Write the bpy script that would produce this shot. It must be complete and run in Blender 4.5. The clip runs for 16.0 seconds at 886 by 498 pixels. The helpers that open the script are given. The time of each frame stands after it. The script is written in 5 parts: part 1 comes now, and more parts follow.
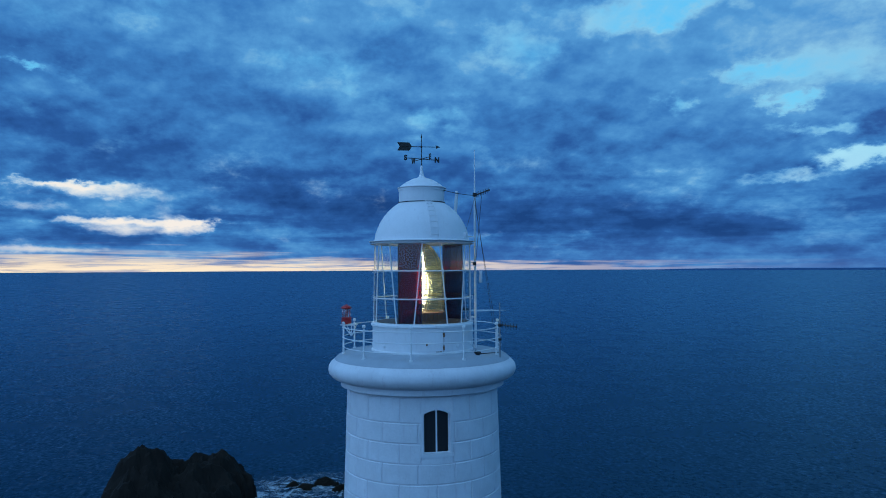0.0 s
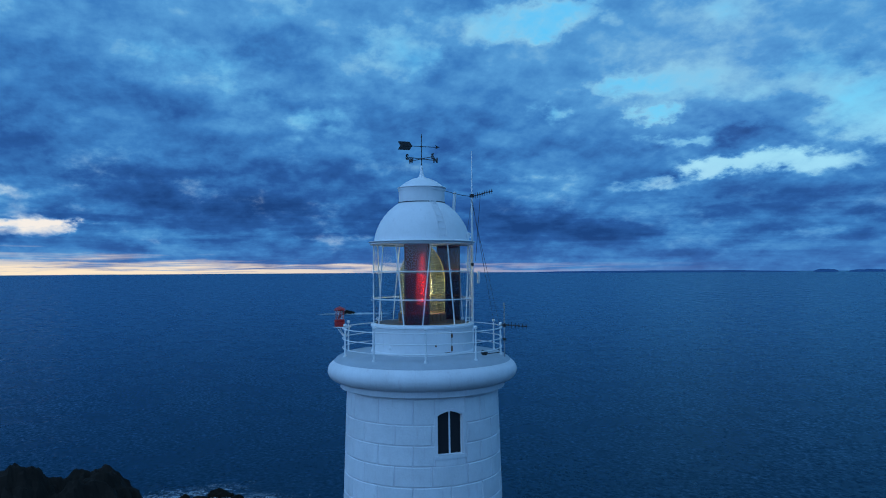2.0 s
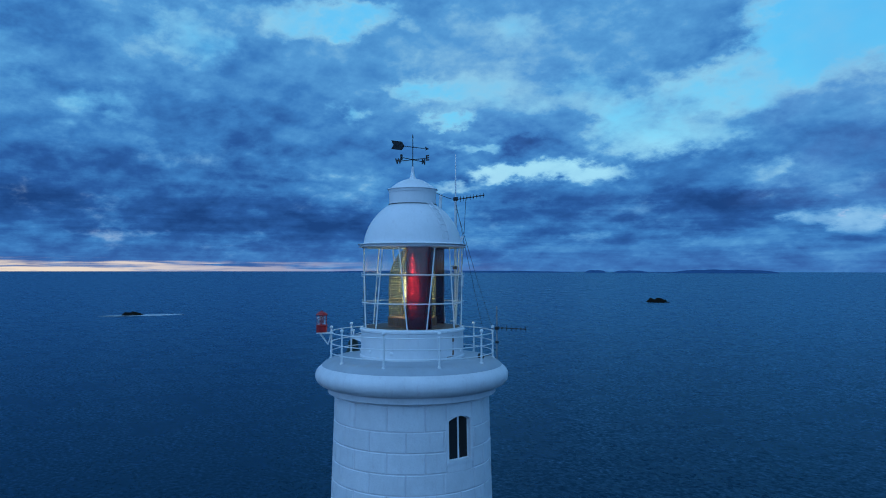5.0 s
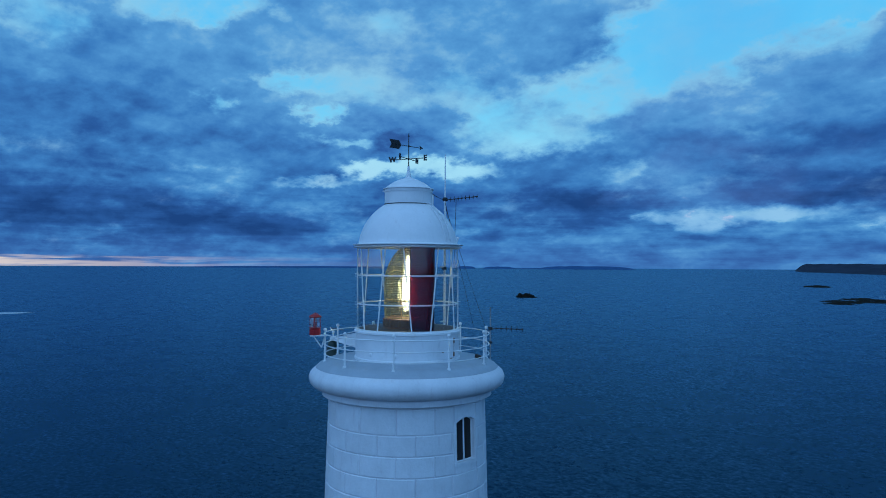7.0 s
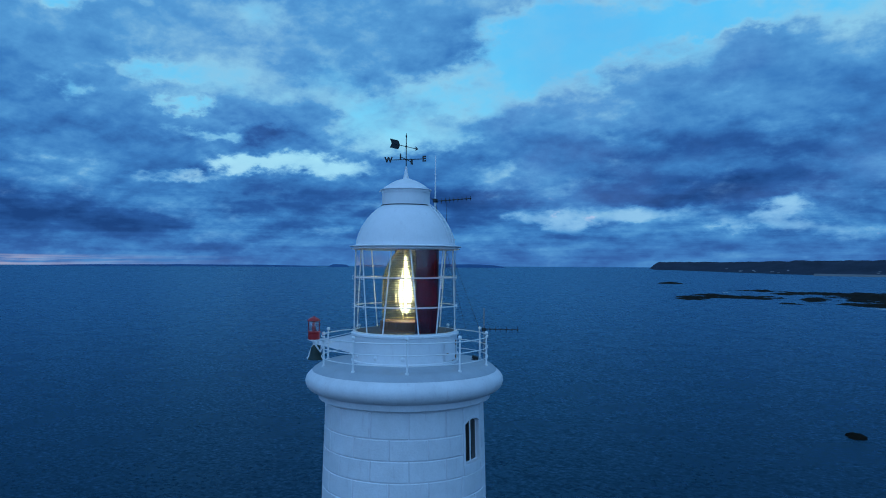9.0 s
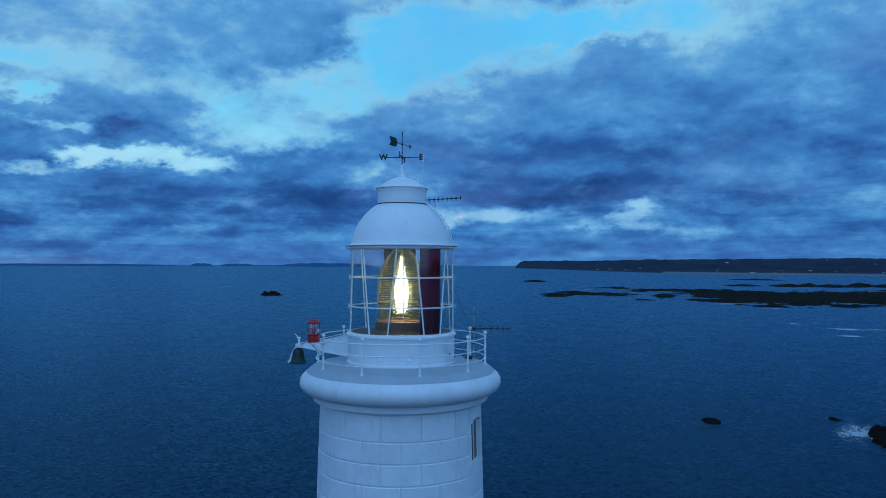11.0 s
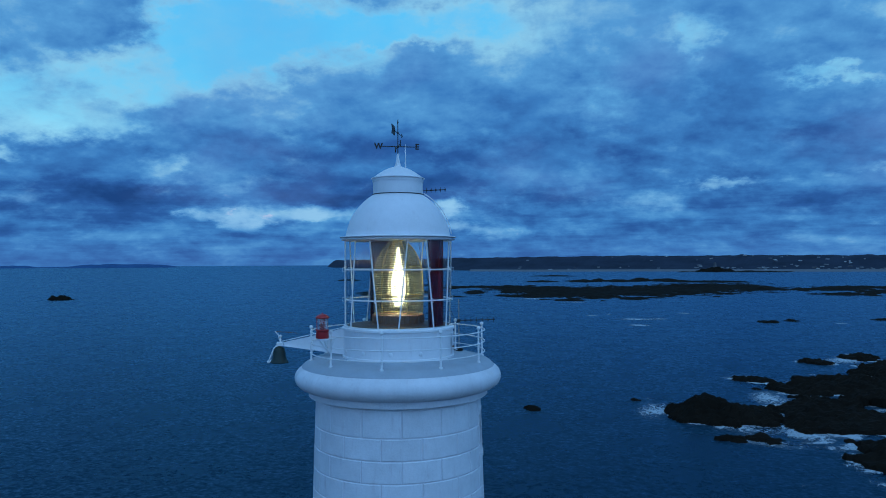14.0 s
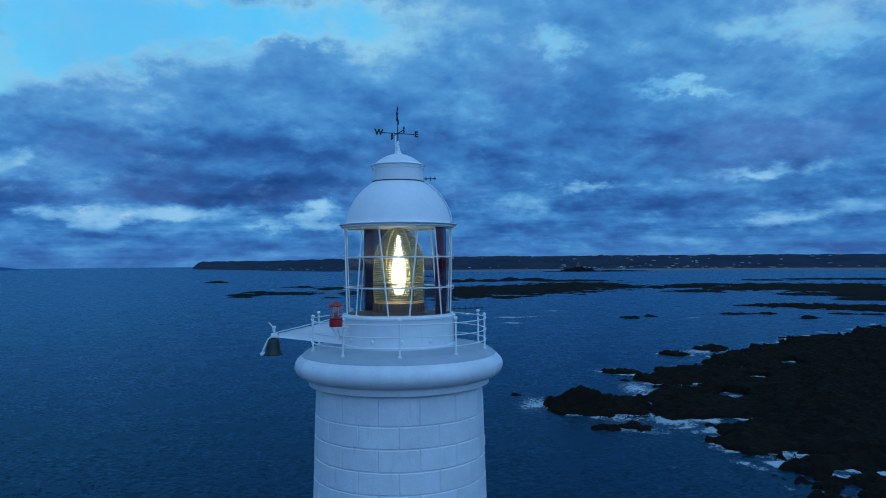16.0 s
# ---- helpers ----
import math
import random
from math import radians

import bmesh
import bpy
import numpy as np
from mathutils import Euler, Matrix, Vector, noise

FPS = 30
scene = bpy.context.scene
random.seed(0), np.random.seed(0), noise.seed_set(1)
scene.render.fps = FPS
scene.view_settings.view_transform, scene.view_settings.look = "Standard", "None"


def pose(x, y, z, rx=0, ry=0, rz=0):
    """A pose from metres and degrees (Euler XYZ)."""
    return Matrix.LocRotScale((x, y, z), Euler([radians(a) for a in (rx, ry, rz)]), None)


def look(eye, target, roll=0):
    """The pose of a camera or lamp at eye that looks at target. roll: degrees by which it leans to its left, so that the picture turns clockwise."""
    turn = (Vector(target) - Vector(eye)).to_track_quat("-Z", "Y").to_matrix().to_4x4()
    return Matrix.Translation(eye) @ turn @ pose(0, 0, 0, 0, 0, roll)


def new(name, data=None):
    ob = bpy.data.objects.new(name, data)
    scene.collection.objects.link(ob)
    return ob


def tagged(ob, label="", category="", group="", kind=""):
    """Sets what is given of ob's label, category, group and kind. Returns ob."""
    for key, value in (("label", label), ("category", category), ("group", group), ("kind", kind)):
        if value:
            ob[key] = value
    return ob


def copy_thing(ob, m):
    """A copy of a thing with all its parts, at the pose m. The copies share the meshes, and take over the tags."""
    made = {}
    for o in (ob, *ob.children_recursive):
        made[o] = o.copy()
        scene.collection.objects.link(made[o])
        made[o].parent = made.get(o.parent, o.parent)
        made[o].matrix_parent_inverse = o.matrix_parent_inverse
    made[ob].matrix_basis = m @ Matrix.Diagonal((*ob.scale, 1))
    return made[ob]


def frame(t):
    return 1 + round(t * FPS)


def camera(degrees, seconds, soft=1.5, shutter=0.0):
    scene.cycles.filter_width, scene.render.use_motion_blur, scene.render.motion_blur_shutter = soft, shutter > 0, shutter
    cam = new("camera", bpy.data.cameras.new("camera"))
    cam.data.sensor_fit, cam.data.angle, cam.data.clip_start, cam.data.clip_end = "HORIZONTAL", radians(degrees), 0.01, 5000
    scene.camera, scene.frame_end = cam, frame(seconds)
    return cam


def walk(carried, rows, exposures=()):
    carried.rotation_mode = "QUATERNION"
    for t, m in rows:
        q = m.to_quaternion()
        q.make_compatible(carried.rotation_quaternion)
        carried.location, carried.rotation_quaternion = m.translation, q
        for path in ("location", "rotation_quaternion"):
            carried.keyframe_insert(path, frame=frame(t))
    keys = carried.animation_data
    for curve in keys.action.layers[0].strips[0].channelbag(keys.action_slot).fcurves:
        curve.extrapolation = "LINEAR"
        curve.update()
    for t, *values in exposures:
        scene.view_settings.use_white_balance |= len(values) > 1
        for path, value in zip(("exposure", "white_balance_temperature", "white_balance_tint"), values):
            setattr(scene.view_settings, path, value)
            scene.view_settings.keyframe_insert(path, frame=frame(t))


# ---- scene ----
cam = camera(63.41, 16.0, soft=1.0)
PATH = [
    (0.0, (23.084, -2.781, 42.161), (3.314, 0.193, 42.685), -0.29),
    (0.5, (22.914, -3.593, 42.191), (3.252, 0.037, 42.700), -0.33),
    (1.0, (22.710, -4.497, 42.191), (3.208, -0.092, 42.702), -0.34),
    (1.5, (22.451, -5.480, 42.159), (3.165, -0.210, 42.700), -0.33),
    (2.0, (22.133, -6.471, 42.110), (3.118, -0.301, 42.697), -0.33),
    (2.5, (21.755, -7.436, 42.076), (3.051, -0.378, 42.696), -0.28),
    (3.0, (21.317, -8.378, 42.074), (2.967, -0.447, 42.699), -0.21),
    (3.5, (20.829, -9.295, 42.102), (2.877, -0.502, 42.722), -0.14),
    (4.0, (20.320, -10.186, 42.141), (2.803, -0.553, 42.754), -0.07),
    (6.5, (17.394, -14.164, 42.383), (2.507, -0.815, 42.843), 0.27),
    (7.0, (16.707, -14.831, 42.397), (2.417, -0.845, 42.844), 0.31),
    (7.5, (16.001, -15.474, 42.412), (2.337, -0.876, 42.837), 0.32),
    (8.0, (15.271, -16.106, 42.429), (2.267, -0.916, 42.835), 0.32),
    (8.5, (14.519, -16.715, 42.458), (2.202, -0.963, 42.864), 0.30),
    (9.0, (13.763, -17.303, 42.488), (2.145, -1.028, 42.900), 0.28),
    (11.5, (9.458, -19.452, 42.494), (1.792, -0.983, 42.875), 0.14),
    (12.0, (8.574, -19.729, 42.467), (1.727, -0.941, 42.830), 0.02),
    (12.5, (7.698, -19.985, 42.431), (1.657, -0.922, 42.783), -0.08),
    (13.0, (6.808, -20.231, 42.391), (1.588, -0.927, 42.740), -0.15),
    (13.5, (5.918, -20.442, 42.341), (1.536, -0.931, 42.699), -0.21),
    (14.0, (5.042, -20.607, 42.270), (1.509, -0.925, 42.642), -0.26),
    (14.5, (4.127, -20.750, 42.164), (1.442, -0.934, 42.526), -0.31),
    (15.0, (3.185, -20.856, 42.059), (1.381, -0.941, 42.430), -0.37),
    (15.5, (2.240, -20.929, 41.974), (1.327, -0.953, 42.345), -0.45),
    (16.0, (1.298, -20.980, 41.906), (1.298, -0.983, 42.280), -0.50),
]
walk(cam, [(t, look(eye, target, roll)) for t, eye, target, roll in PATH])

ZENITH = 0.8      # brightness of the upper sky
SUN = 1.8         # soft light through the cloud
LAMPGLOW = 40.0
LAMPWATT = 110.0
SWELL = 0.16
CHOP = 0.84
SEAGLOSS = 0.50

# ---------- light: a dusk sky of broken cloud, and the lighthouse lamp ----------
world = bpy.data.worlds.new("dusk_sky")
scene.world = world
world.use_nodes = True
WT = world.node_tree
WT.nodes.clear()


class Net:
    """Small helper to wire node trees."""

    def __init__(self, tree):
        self.tree = tree

    def node(self, kind, **props):
        made = self.tree.nodes.new(kind)
        for key, value in props.items():
            if key == "operation":
                made.operation = value
            elif key == "noise_dimensions":
                made.noise_dimensions = value
            elif key == "blend_type":
                made.blend_type = value
            elif key == "data_type":
                made.data_type = value
            elif key == "interpolation_type":
                made.interpolation_type = value
        return made

    def put(self, socket, value):
        if isinstance(value, bpy.types.NodeSocket):
            self.tree.links.new(value, socket)
        elif value is not None:
            socket.default_value = value

    def math(self, op, a, b=None, c=None, clamp=False):
        made = self.node("ShaderNodeMath", operation=op)
        made.use_clamp = clamp
        for socket, value in zip(made.inputs, (a, b, c)):
            self.put(socket, value)
        return made.outputs[0]

    def vec(self, op, a, b=None):
        made = self.node("ShaderNodeVectorMath", operation=op)
        self.put(made.inputs[0], a)
        self.put(made.inputs[1], b)
        return made.outputs["Value"] if op in ("LENGTH", "DISTANCE", "DOT_PRODUCT") else made.outputs[0]

    def combine(self, x, y, z):
        made = self.node("ShaderNodeCombineXYZ")
        for socket, value in zip(made.inputs, (x, y, z)):
            self.put(socket, value)
        return made.outputs[0]

    def noise(self, vector, scale, detail=5.0, rough=0.55, distortion=0.0):
        made = self.node("ShaderNodeTexNoise", noise_dimensions="3D")
        self.put(made.inputs["Vector"], vector)
        made.inputs["Scale"].default_value = scale
        made.inputs["Detail"].default_value = detail
        made.inputs["Roughness"].default_value = rough
        made.inputs["Distortion"].default_value = distortion
        return made.outputs

    def ramp(self, value, stops):
        made = self.node("ShaderNodeValToRGB")
        self.put(made.inputs[0], value)
        ends = made.color_ramp.elements
        while len(ends) < len(stops):
            ends.new(0.5)
        for end, (place, colour) in zip(ends, stops):
            end.position = place
            end.color = (*colour, 1.0)
        return made.outputs[0]

    def mix(self, factor, a, b, how="MIX"):
        made = self.node("ShaderNodeMix", data_type="RGBA", blend_type=how)
        self.put(made.inputs["Factor"], factor)
        self.put(made.inputs["A"], a if isinstance(a, bpy.types.NodeSocket) else (*a, 1.0))
        self.put(made.inputs["B"], b if isinstance(b, bpy.types.NodeSocket) else (*b, 1.0))
        return made.outputs["Result"]

    def span(self, value, low, high, to_low=0.0, to_high=1.0):
        made = self.node("ShaderNodeMapRange", interpolation_type="SMOOTHSTEP")
        for socket, given in zip(made.inputs, (value, low, high, to_low, to_high)):
            self.put(socket, given)
        return made.outputs[0]


def srgb(r, g, b):
    return tuple(((c / 255 + 0.055) / 1.055) ** 2.4 if c > 10 else c / 255 / 12.92 for c in (r, g, b))


# openings and bright banks of the cloud cover: bearing to the left of +y, elevation, half widths (degrees), strength
BREAKS_WEST = [
    (111.1, 14.7, 1.1, 0.38, 0.50), (109.7, 14.7, 2.0, 0.57, 0.22), (110.0, 6.1, 2.6, 0.24, 0.62), (107.5, 5.7, 4.1, 0.38, 0.40), (105.2, 3.5, 4.8, 0.19, 0.58),
    (105.6, 3.0, 2.7, 0.33, 0.40), (101.3, 3.3, 1.1, 0.57, 0.60), (111.2, 1.5, 4.1, 0.19, 0.40), (105.1, 18.4, 2.3, 0.86, 0.20), (91.5, 15.1, 3.6, 1.33, 0.16),
    (81.6, 12.0, 1.8, 1.43, 0.16), (111.2, 4.6, 1.8, 0.38, 0.25), (97.5, 17.2, 3.6, 1.90, 0.06),
]
BREAKS_MIDDLE = [
    (74.8, 17.2, 1.9, 1.67, 0.28), (66.8, 19.6, 4.5, 1.05, 0.50), (61.8, 19.7, 2.7, 0.86, 0.34), (57.3, 14.4, 2.3, 0.67, 0.42), (52.1, 14.9, 2.7, 1.43, 0.25),
    (55.0, 12.0, 1.4, 0.43, 0.50), (46.9, 7.7, 4.8, 0.62, 0.85), (51.5, 7.4, 2.0, 0.48, 0.60), (55.9, 6.4, 2.7, 0.29, 0.40), (53.9, 9.9, 1.8, 0.38, 0.36),
    (62.7, 12.3, 1.0, 0.67, 0.28), (65.0, 7.5, 4.1, 0.33, 0.12), (81.2, 11.2, 2.3, 0.86, 0.12), (51.4, 19.0, 2.7, 0.95, 0.22), (44.7, 2.6, 1.4, 0.33, 0.22),
    (80.9, 2.4, 2.7, 0.29, 0.20),
]
BREAKS_NORTH = [
    (27.0, 16.5, 4.1, 2.62, 0.85), (22.4, 17.9, 5.9, 2.14, 0.85), (30.5, 15.2, 2.7, 1.43, 0.50), (35.4, 12.5, 3.9, 1.43, 0.55), (39.0, 9.9, 4.1, 0.95, 0.50),
    (42.4, 11.9, 2.0, 1.05, 0.40), (44.9, 14.0, 3.2, 1.43, 0.22), (47.1, 12.9, 2.3, 0.95, 0.14), (15.3, 18.1, 3.2, 0.86, 0.50), (21.2, 3.9, 5.0, 0.48, 0.50),
    (25.9, 3.3, 1.4, 0.62, 0.62), (20.3, 3.7, 1.1, 0.29, 0.50), (13.6, 2.8, 0.9, 0.57, 0.42), (10.1, 4.2, 1.4, 0.52, 0.58), (11.3, 3.4, 1.1, 0.33, 0.34),
    (28.7, 3.9, 1.1, 0.38, 0.36), (32.0, 6.9, 1.4, 1.33, 0.22), (32.7, 10.1, 2.0, 0.86, 0.22),
]
BREAKS_EAST = [
    (9.3, 2.9, 1.9, 0.33, 0.42), (5.8, 2.3, 1.8, 0.43, 0.32), (13.4, 19.0, 5.0, 1.43, 0.30), (-8.1, 16.3, 2.0, 1.05, 0.34), (7.3, 18.5, 5.5, 1.43, 0.42),
    (-29.7, 15.0, 3.2, 1.19, 0.28), (-25.8, 17.0, 4.1, 0.95, 0.30), (-18.3, 12.9, 2.7, 0.48, 0.30), (-6.2, 4.6, 3.0, 0.62, 0.30), (-11.5, 5.8, 2.7, 0.33, 0.36),
    (-23.4, 6.5, 3.9, 0.38, 0.36), (-25.6, 3.0, 1.9, 0.33, 0.48), (-23.3, 2.7, 1.4, 0.24, 0.34), (-29.5, 3.6, 2.7, 0.57, 0.28), (-17.3, 1.6, 2.7, 0.38, 0.18),
]
BANKS_WEST = [
    (91.9, 6.7, 7.7, 2.14, -0.18), (110.5, 8.8, 6.4, 1.90, -0.13), (103.9, 8.8, 6.4, 2.62, -0.10), (76.2, 7.8, 5.5, 1.90, -0.06), (89.9, 6.4, 5.5, 2.62, -0.08),
    (79.3, 4.1, 8.6, 1.24, -0.20), (49.7, 10.0, 2.4, 0.67, -0.30), (45.1, 5.7, 6.8, 0.95, -0.20), (34.5, 4.6, 5.0, 1.05, -0.22), (56.0, 3.0, 6.8, 0.62, -0.14),
    (40.6, 3.6, 5.5, 0.67, -0.13), (69.5, 10.2, 2.7, 1.90, -0.06), (86.1, 16.9, 4.1, 1.90, -0.06), (108.1, 14.6, 10.5, 5.24, -0.13), (90.9, 3.6, 7.3, 1.67, -0.10),
    (68.6, 2.9, 9.1, 1.90, -0.20), (67.2, 6.6, 8.2, 2.38, -0.07), (78.9, 7.7, 8.2, 2.86, -0.06), (60.4, 17.2, 10.5, 3.81, 0.07),
]
BANKS_NORTH = [
    (41.0, 13.9, 11.8, 3.33, 0.06), (1.4, 17.4, 13.6, 2.86, 0.08), (-7.8, 13.9, 8.6, 3.81, -0.07), (34.1, 15.7, 2.3, 1.05, -0.16), (18.4, 7.5, 10.5, 1.90, -0.15),
    (12.5, 5.4, 4.5, 1.05, -0.22), (35.4, 5.2, 3.6, 0.86, -0.18), (11.8, 10.6, 5.0, 2.38, -0.08), (25.7, 13.7, 4.1, 1.19, 0.05), (20.4, 11.7, 5.9, 1.90, 0.02),
    (17.0, 5.0, 4.5, 0.43, -0.16), (19.3, 6.6, 5.5, 1.19, -0.04), (5.6, 5.9, 6.4, 0.86, -0.11), (8.2, 9.2, 8.2, 2.14, -0.03), (-9.8, 9.2, 10.9, 1.71, -0.11),
    (-26.0, 9.1, 8.2, 1.43, -0.10), (-16.1, 4.5, 6.8, 0.48, -0.10), (-0.8, 13.5, 6.8, 1.90, -0.04), (-27.8, 4.7, 5.5, 0.43, -0.10), (60.4, 16.8, 7.3, 2.38, 0.05),
]

N = Net(WT)
way = N.node("ShaderNodeTexCoord").outputs["Generated"]
split = N.node("ShaderNodeSeparateXYZ")
N.put(split.inputs[0], way)
dx, dy, dz = split.outputs
bearing = N.math("DEGREES", N.math("ARCTAN2", N.math("MULTIPLY", dx, -1.0), dy))
height = N.math("DEGREES", N.math("ARCSINE", dz))
# clouds lie in a flat layer, so they shrink towards the horizon
lift = N.math("ADD", N.math("MAXIMUM", dz, 0.0), 0.42)
layer = N.combine(N.math("DIVIDE", dx, lift), N.math("DIVIDE", dy, lift), 0.0)
warp = N.vec("SUBTRACT", N.noise(layer, 4.2, 5.0, 0.55)[1], (0.5, 0.5, 0.5))
ragged = N.vec("SUBTRACT", N.noise(layer, 15.0, 6.0, 0.62)[1], (0.5, 0.5, 0.5))
reach = N.combine(N.span(height, 0.0, 14.0, 5.0, 10.0), N.span(height, 1.0, 14.0, 0.6, 4.4), 0.0)
shred = N.combine(N.span(height, 0.0, 14.0, 5.0, 7.0), N.span(height, 1.0, 14.0, 0.7, 4.2), 0.0)
chart = N.vec("ADD", N.combine(bearing, height, 0.0), N.vec("ADD", N.vec("MULTIPLY", warp, reach), N.vec("MULTIPLY", ragged, shred)))


def gather(places):
    """The sum of soft patches of the sky chart."""
    total = None
    for bear, elev, wide, tall, strength in places:
        away = N.vec("LENGTH", N.vec("MULTIPLY", N.vec("SUBTRACT", chart, (bear, elev, 0.0)), (1 / wide, 1 / tall, 0.0)))
        bump = N.span(away, 0.0, 1.95, strength, 0.0)
        total = bump if total is None else N.math("ADD", total, bump)
    return total


openings = gather(BREAKS_WEST + BREAKS_MIDDLE + BREAKS_NORTH + BREAKS_EAST)
banks = gather(BANKS_WEST + BANKS_NORTH)


def centred(scale, detail, rough, swirl=0.1, where=None):
    return N.math("SUBTRACT", N.noise(where or layer, scale, detail, rough, swirl)[0], 0.5)


def total(*terms):
    out_ = terms[0]
    for term in terms[1:]:
        out_ = N.math("ADD", out_, term)
    return out_


broad = centred(1.9, 5.0, 0.50)
soft = centred(5.0, 5.0, 0.50)
fine = centred(9.5, 8.0, 0.62)
curd = centred(24.0, 7.0, 0.66)
# rounded heads of the cumulus
heads = N.node("ShaderNodeTexVoronoi")
heads.feature = "SMOOTH_F1"
heads.inputs["Scale"].default_value = 8.0
heads.inputs["Detail"].default_value = 2.0
heads.inputs["Smoothness"].default_value = 0.6
N.put(heads.inputs["Vector"], N.vec("ADD", layer, N.vec("MULTIPLY", ragged, (0.10, 0.10, 0.0))))
clump = N.math("SUBTRACT", 0.42, heads.outputs["Distance"])
# tops of the billows catch more light than their undersides
over = centred(5.0, 5.0, 0.50, 0.1, N.vec("MULTIPLY", layer, (0.965, 0.965, 1.0)))
billow = N.math("SUBTRACT", soft, over)
# low over the sea the layers show edge-on, as level streaks
level_chart = N.combine(N.math("MULTIPLY", bearing, 0.09), N.math("MULTIPLY", height, 1.15), 0.0)
streaks = N.math("MULTIPLY", centred(1.0, 6.0, 0.60, 0.3, level_chart), N.span(height, 9.0, 1.5, 0.10, 0.74))
# where the cover parts, with ragged shredded edges
parting = total(openings, N.math("MULTIPLY", broad, 0.18), N.math("MULTIPLY", soft, 0.52), N.math("MULTIPLY", fine, 0.54), N.math("MULTIPLY", curd, 0.26), N.math("MULTIPLY", clump, -0.16))
gap = N.math("MULTIPLY", N.span(parting, 0.12, 0.80), N.span(N.math("ADD", soft, fine), -0.28, 0.20, 0.70, 0.97))
# tone of the cloud itself: livelier in the west, a soft sheet in the north
lively = N.span(bearing, 25.0, 75.0, 0.48, 0.58)
mottle = total(N.math("MULTIPLY", broad, 0.45), N.math("MULTIPLY", soft, 0.62), N.math("MULTIPLY", fine, 0.46), N.math("MULTIPLY", curd, 0.38), N.math("MULTIPLY", billow, 1.25), N.math("MULTIPLY", clump, 0.26))
shade = total(0.515, N.math("MULTIPLY", N.span(bearing, 75.0, 50.0), N.span(height, 7.0, 14.0, 0.0, 0.06)), N.span(height, 5.0, 21.0, 0.0, 0.13), N.span(bearing, 5.0, -25.0, 0.0, -0.03), banks, N.span(height, 8.0, 4.0, 0.0, -0.05), N.math("MULTIPLY", openings, 0.42), streaks,
              N.math("MULTIPLY", mottle, lively), N.math("MULTIPLY", N.span(parting, -0.05, 0.40), 0.16))
tone = N.ramp(shade, [(0.0, srgb(28, 68, 128)), (0.26, srgb(42, 92, 160)), (0.48, srgb(60, 125, 192)), (0.70, srgb(84, 154, 213)), (1.0, srgb(142, 200, 231))])
clear = N.ramp(N.math("DIVIDE", height, 24.0), [(0.0, srgb(126, 178, 226)), (0.16, srgb(142, 196, 236)), (0.34, srgb(166, 228, 250)), (0.45, srgb(120, 212, 250)), (0.60, srgb(92, 201, 251)), (1.0, srgb(76, 188, 250))])
tone = N.mix(gap, tone, clear)
# some banks still hold a little mauve
mauve = N.math("MULTIPLY", N.span(N.noise(layer, 2.0, 4.0, 0.5)[0], 0.48, 0.68), N.math("MULTIPLY", N.span(bearing, 70.0, 20.0, 0.0, 0.20), N.span(height, 2.0, 7.0)))
tone = N.mix(mauve, tone, srgb(112, 142, 204))
# the last glow of sunset low in the west, fading to the north
glow_side = N.span(bearing, 42.0, 104.0, 0.0, 1.0)
glow_streaks = centred(1.0, 5.0, 0.6, 0.4, N.combine(N.math("MULTIPLY", bearing, 0.16), N.math("MULTIPLY", height, 3.4), 0.0))
glow_low = N.span(N.math("SUBTRACT", height, N.math("MULTIPLY", glow_streaks, 2.4)), -0.1, N.span(bearing, 80.0, 108.0, 0.62, 1.7), 1.0, 0.0)
glow_tone = N.mix(glow_side, srgb(150, 160, 205), srgb(255, 234, 204))
glow_mask = N.math("MULTIPLY", N.math("MULTIPLY", glow_low, N.span(bearing, 46.0, 84.0, 0.0, 1.0)), N.span(glow_streaks, -0.14, 0.02, 0.55, 1.0), clamp=True)
tone = N.mix(glow_mask, tone, glow_tone)
# bright slits near the sunset are warm white
slit = N.math("MULTIPLY", N.math("MULTIPLY", N.span(parting, 0.15, 0.85, 0.0, 0.9), glow_side), N.span(height, 11.0, 5.0))
tone = N.mix(slit, tone, srgb(255, 243, 230))
# low puffs to the north still catch a pale light
puff = N.math("MULTIPLY", N.math("MULTIPLY", N.span(N.math("ADD", openings, N.math("MULTIPLY", soft, 1.3)), 0.16, 0.40), N.span(bearing, 45.0, 35.0)), N.span(height, 6.5, 4.5, 0.0, 0.62))
tone = N.mix(N.math("MULTIPLY", puff, N.span(N.math("ADD", clump, fine), -0.14, 0.10, 0.0, 0.95)), tone, srgb(200, 204, 236))
# haze over the horizon elsewhere
haze = N.math("MULTIPLY", N.math("MULTIPLY", N.span(height, 3.0, 0.0), 0.30), N.math("SUBTRACT", 1.0, glow_mask))
tone = N.mix(haze, tone, srgb(72, 116, 184))
# the open upper sky, clear dusk blue behind the thin cover overhead
sky = N.node("ShaderNodeTexSky")
sky.sky_type = "NISHITA"
sky.sun_disc = False
sky.sun_elevation = radians(2.0)
sky.sun_rotation = radians(-112.0)
upper = N.span(height, 30.0, 75.0)
zenith = N.mix(0.06, srgb(128, 188, 252), sky.outputs[0])
zenith = N.mix(1.0, zenith, (ZENITH, ZENITH, ZENITH), "MULTIPLY")
tone = N.mix(upper, tone, zenith)
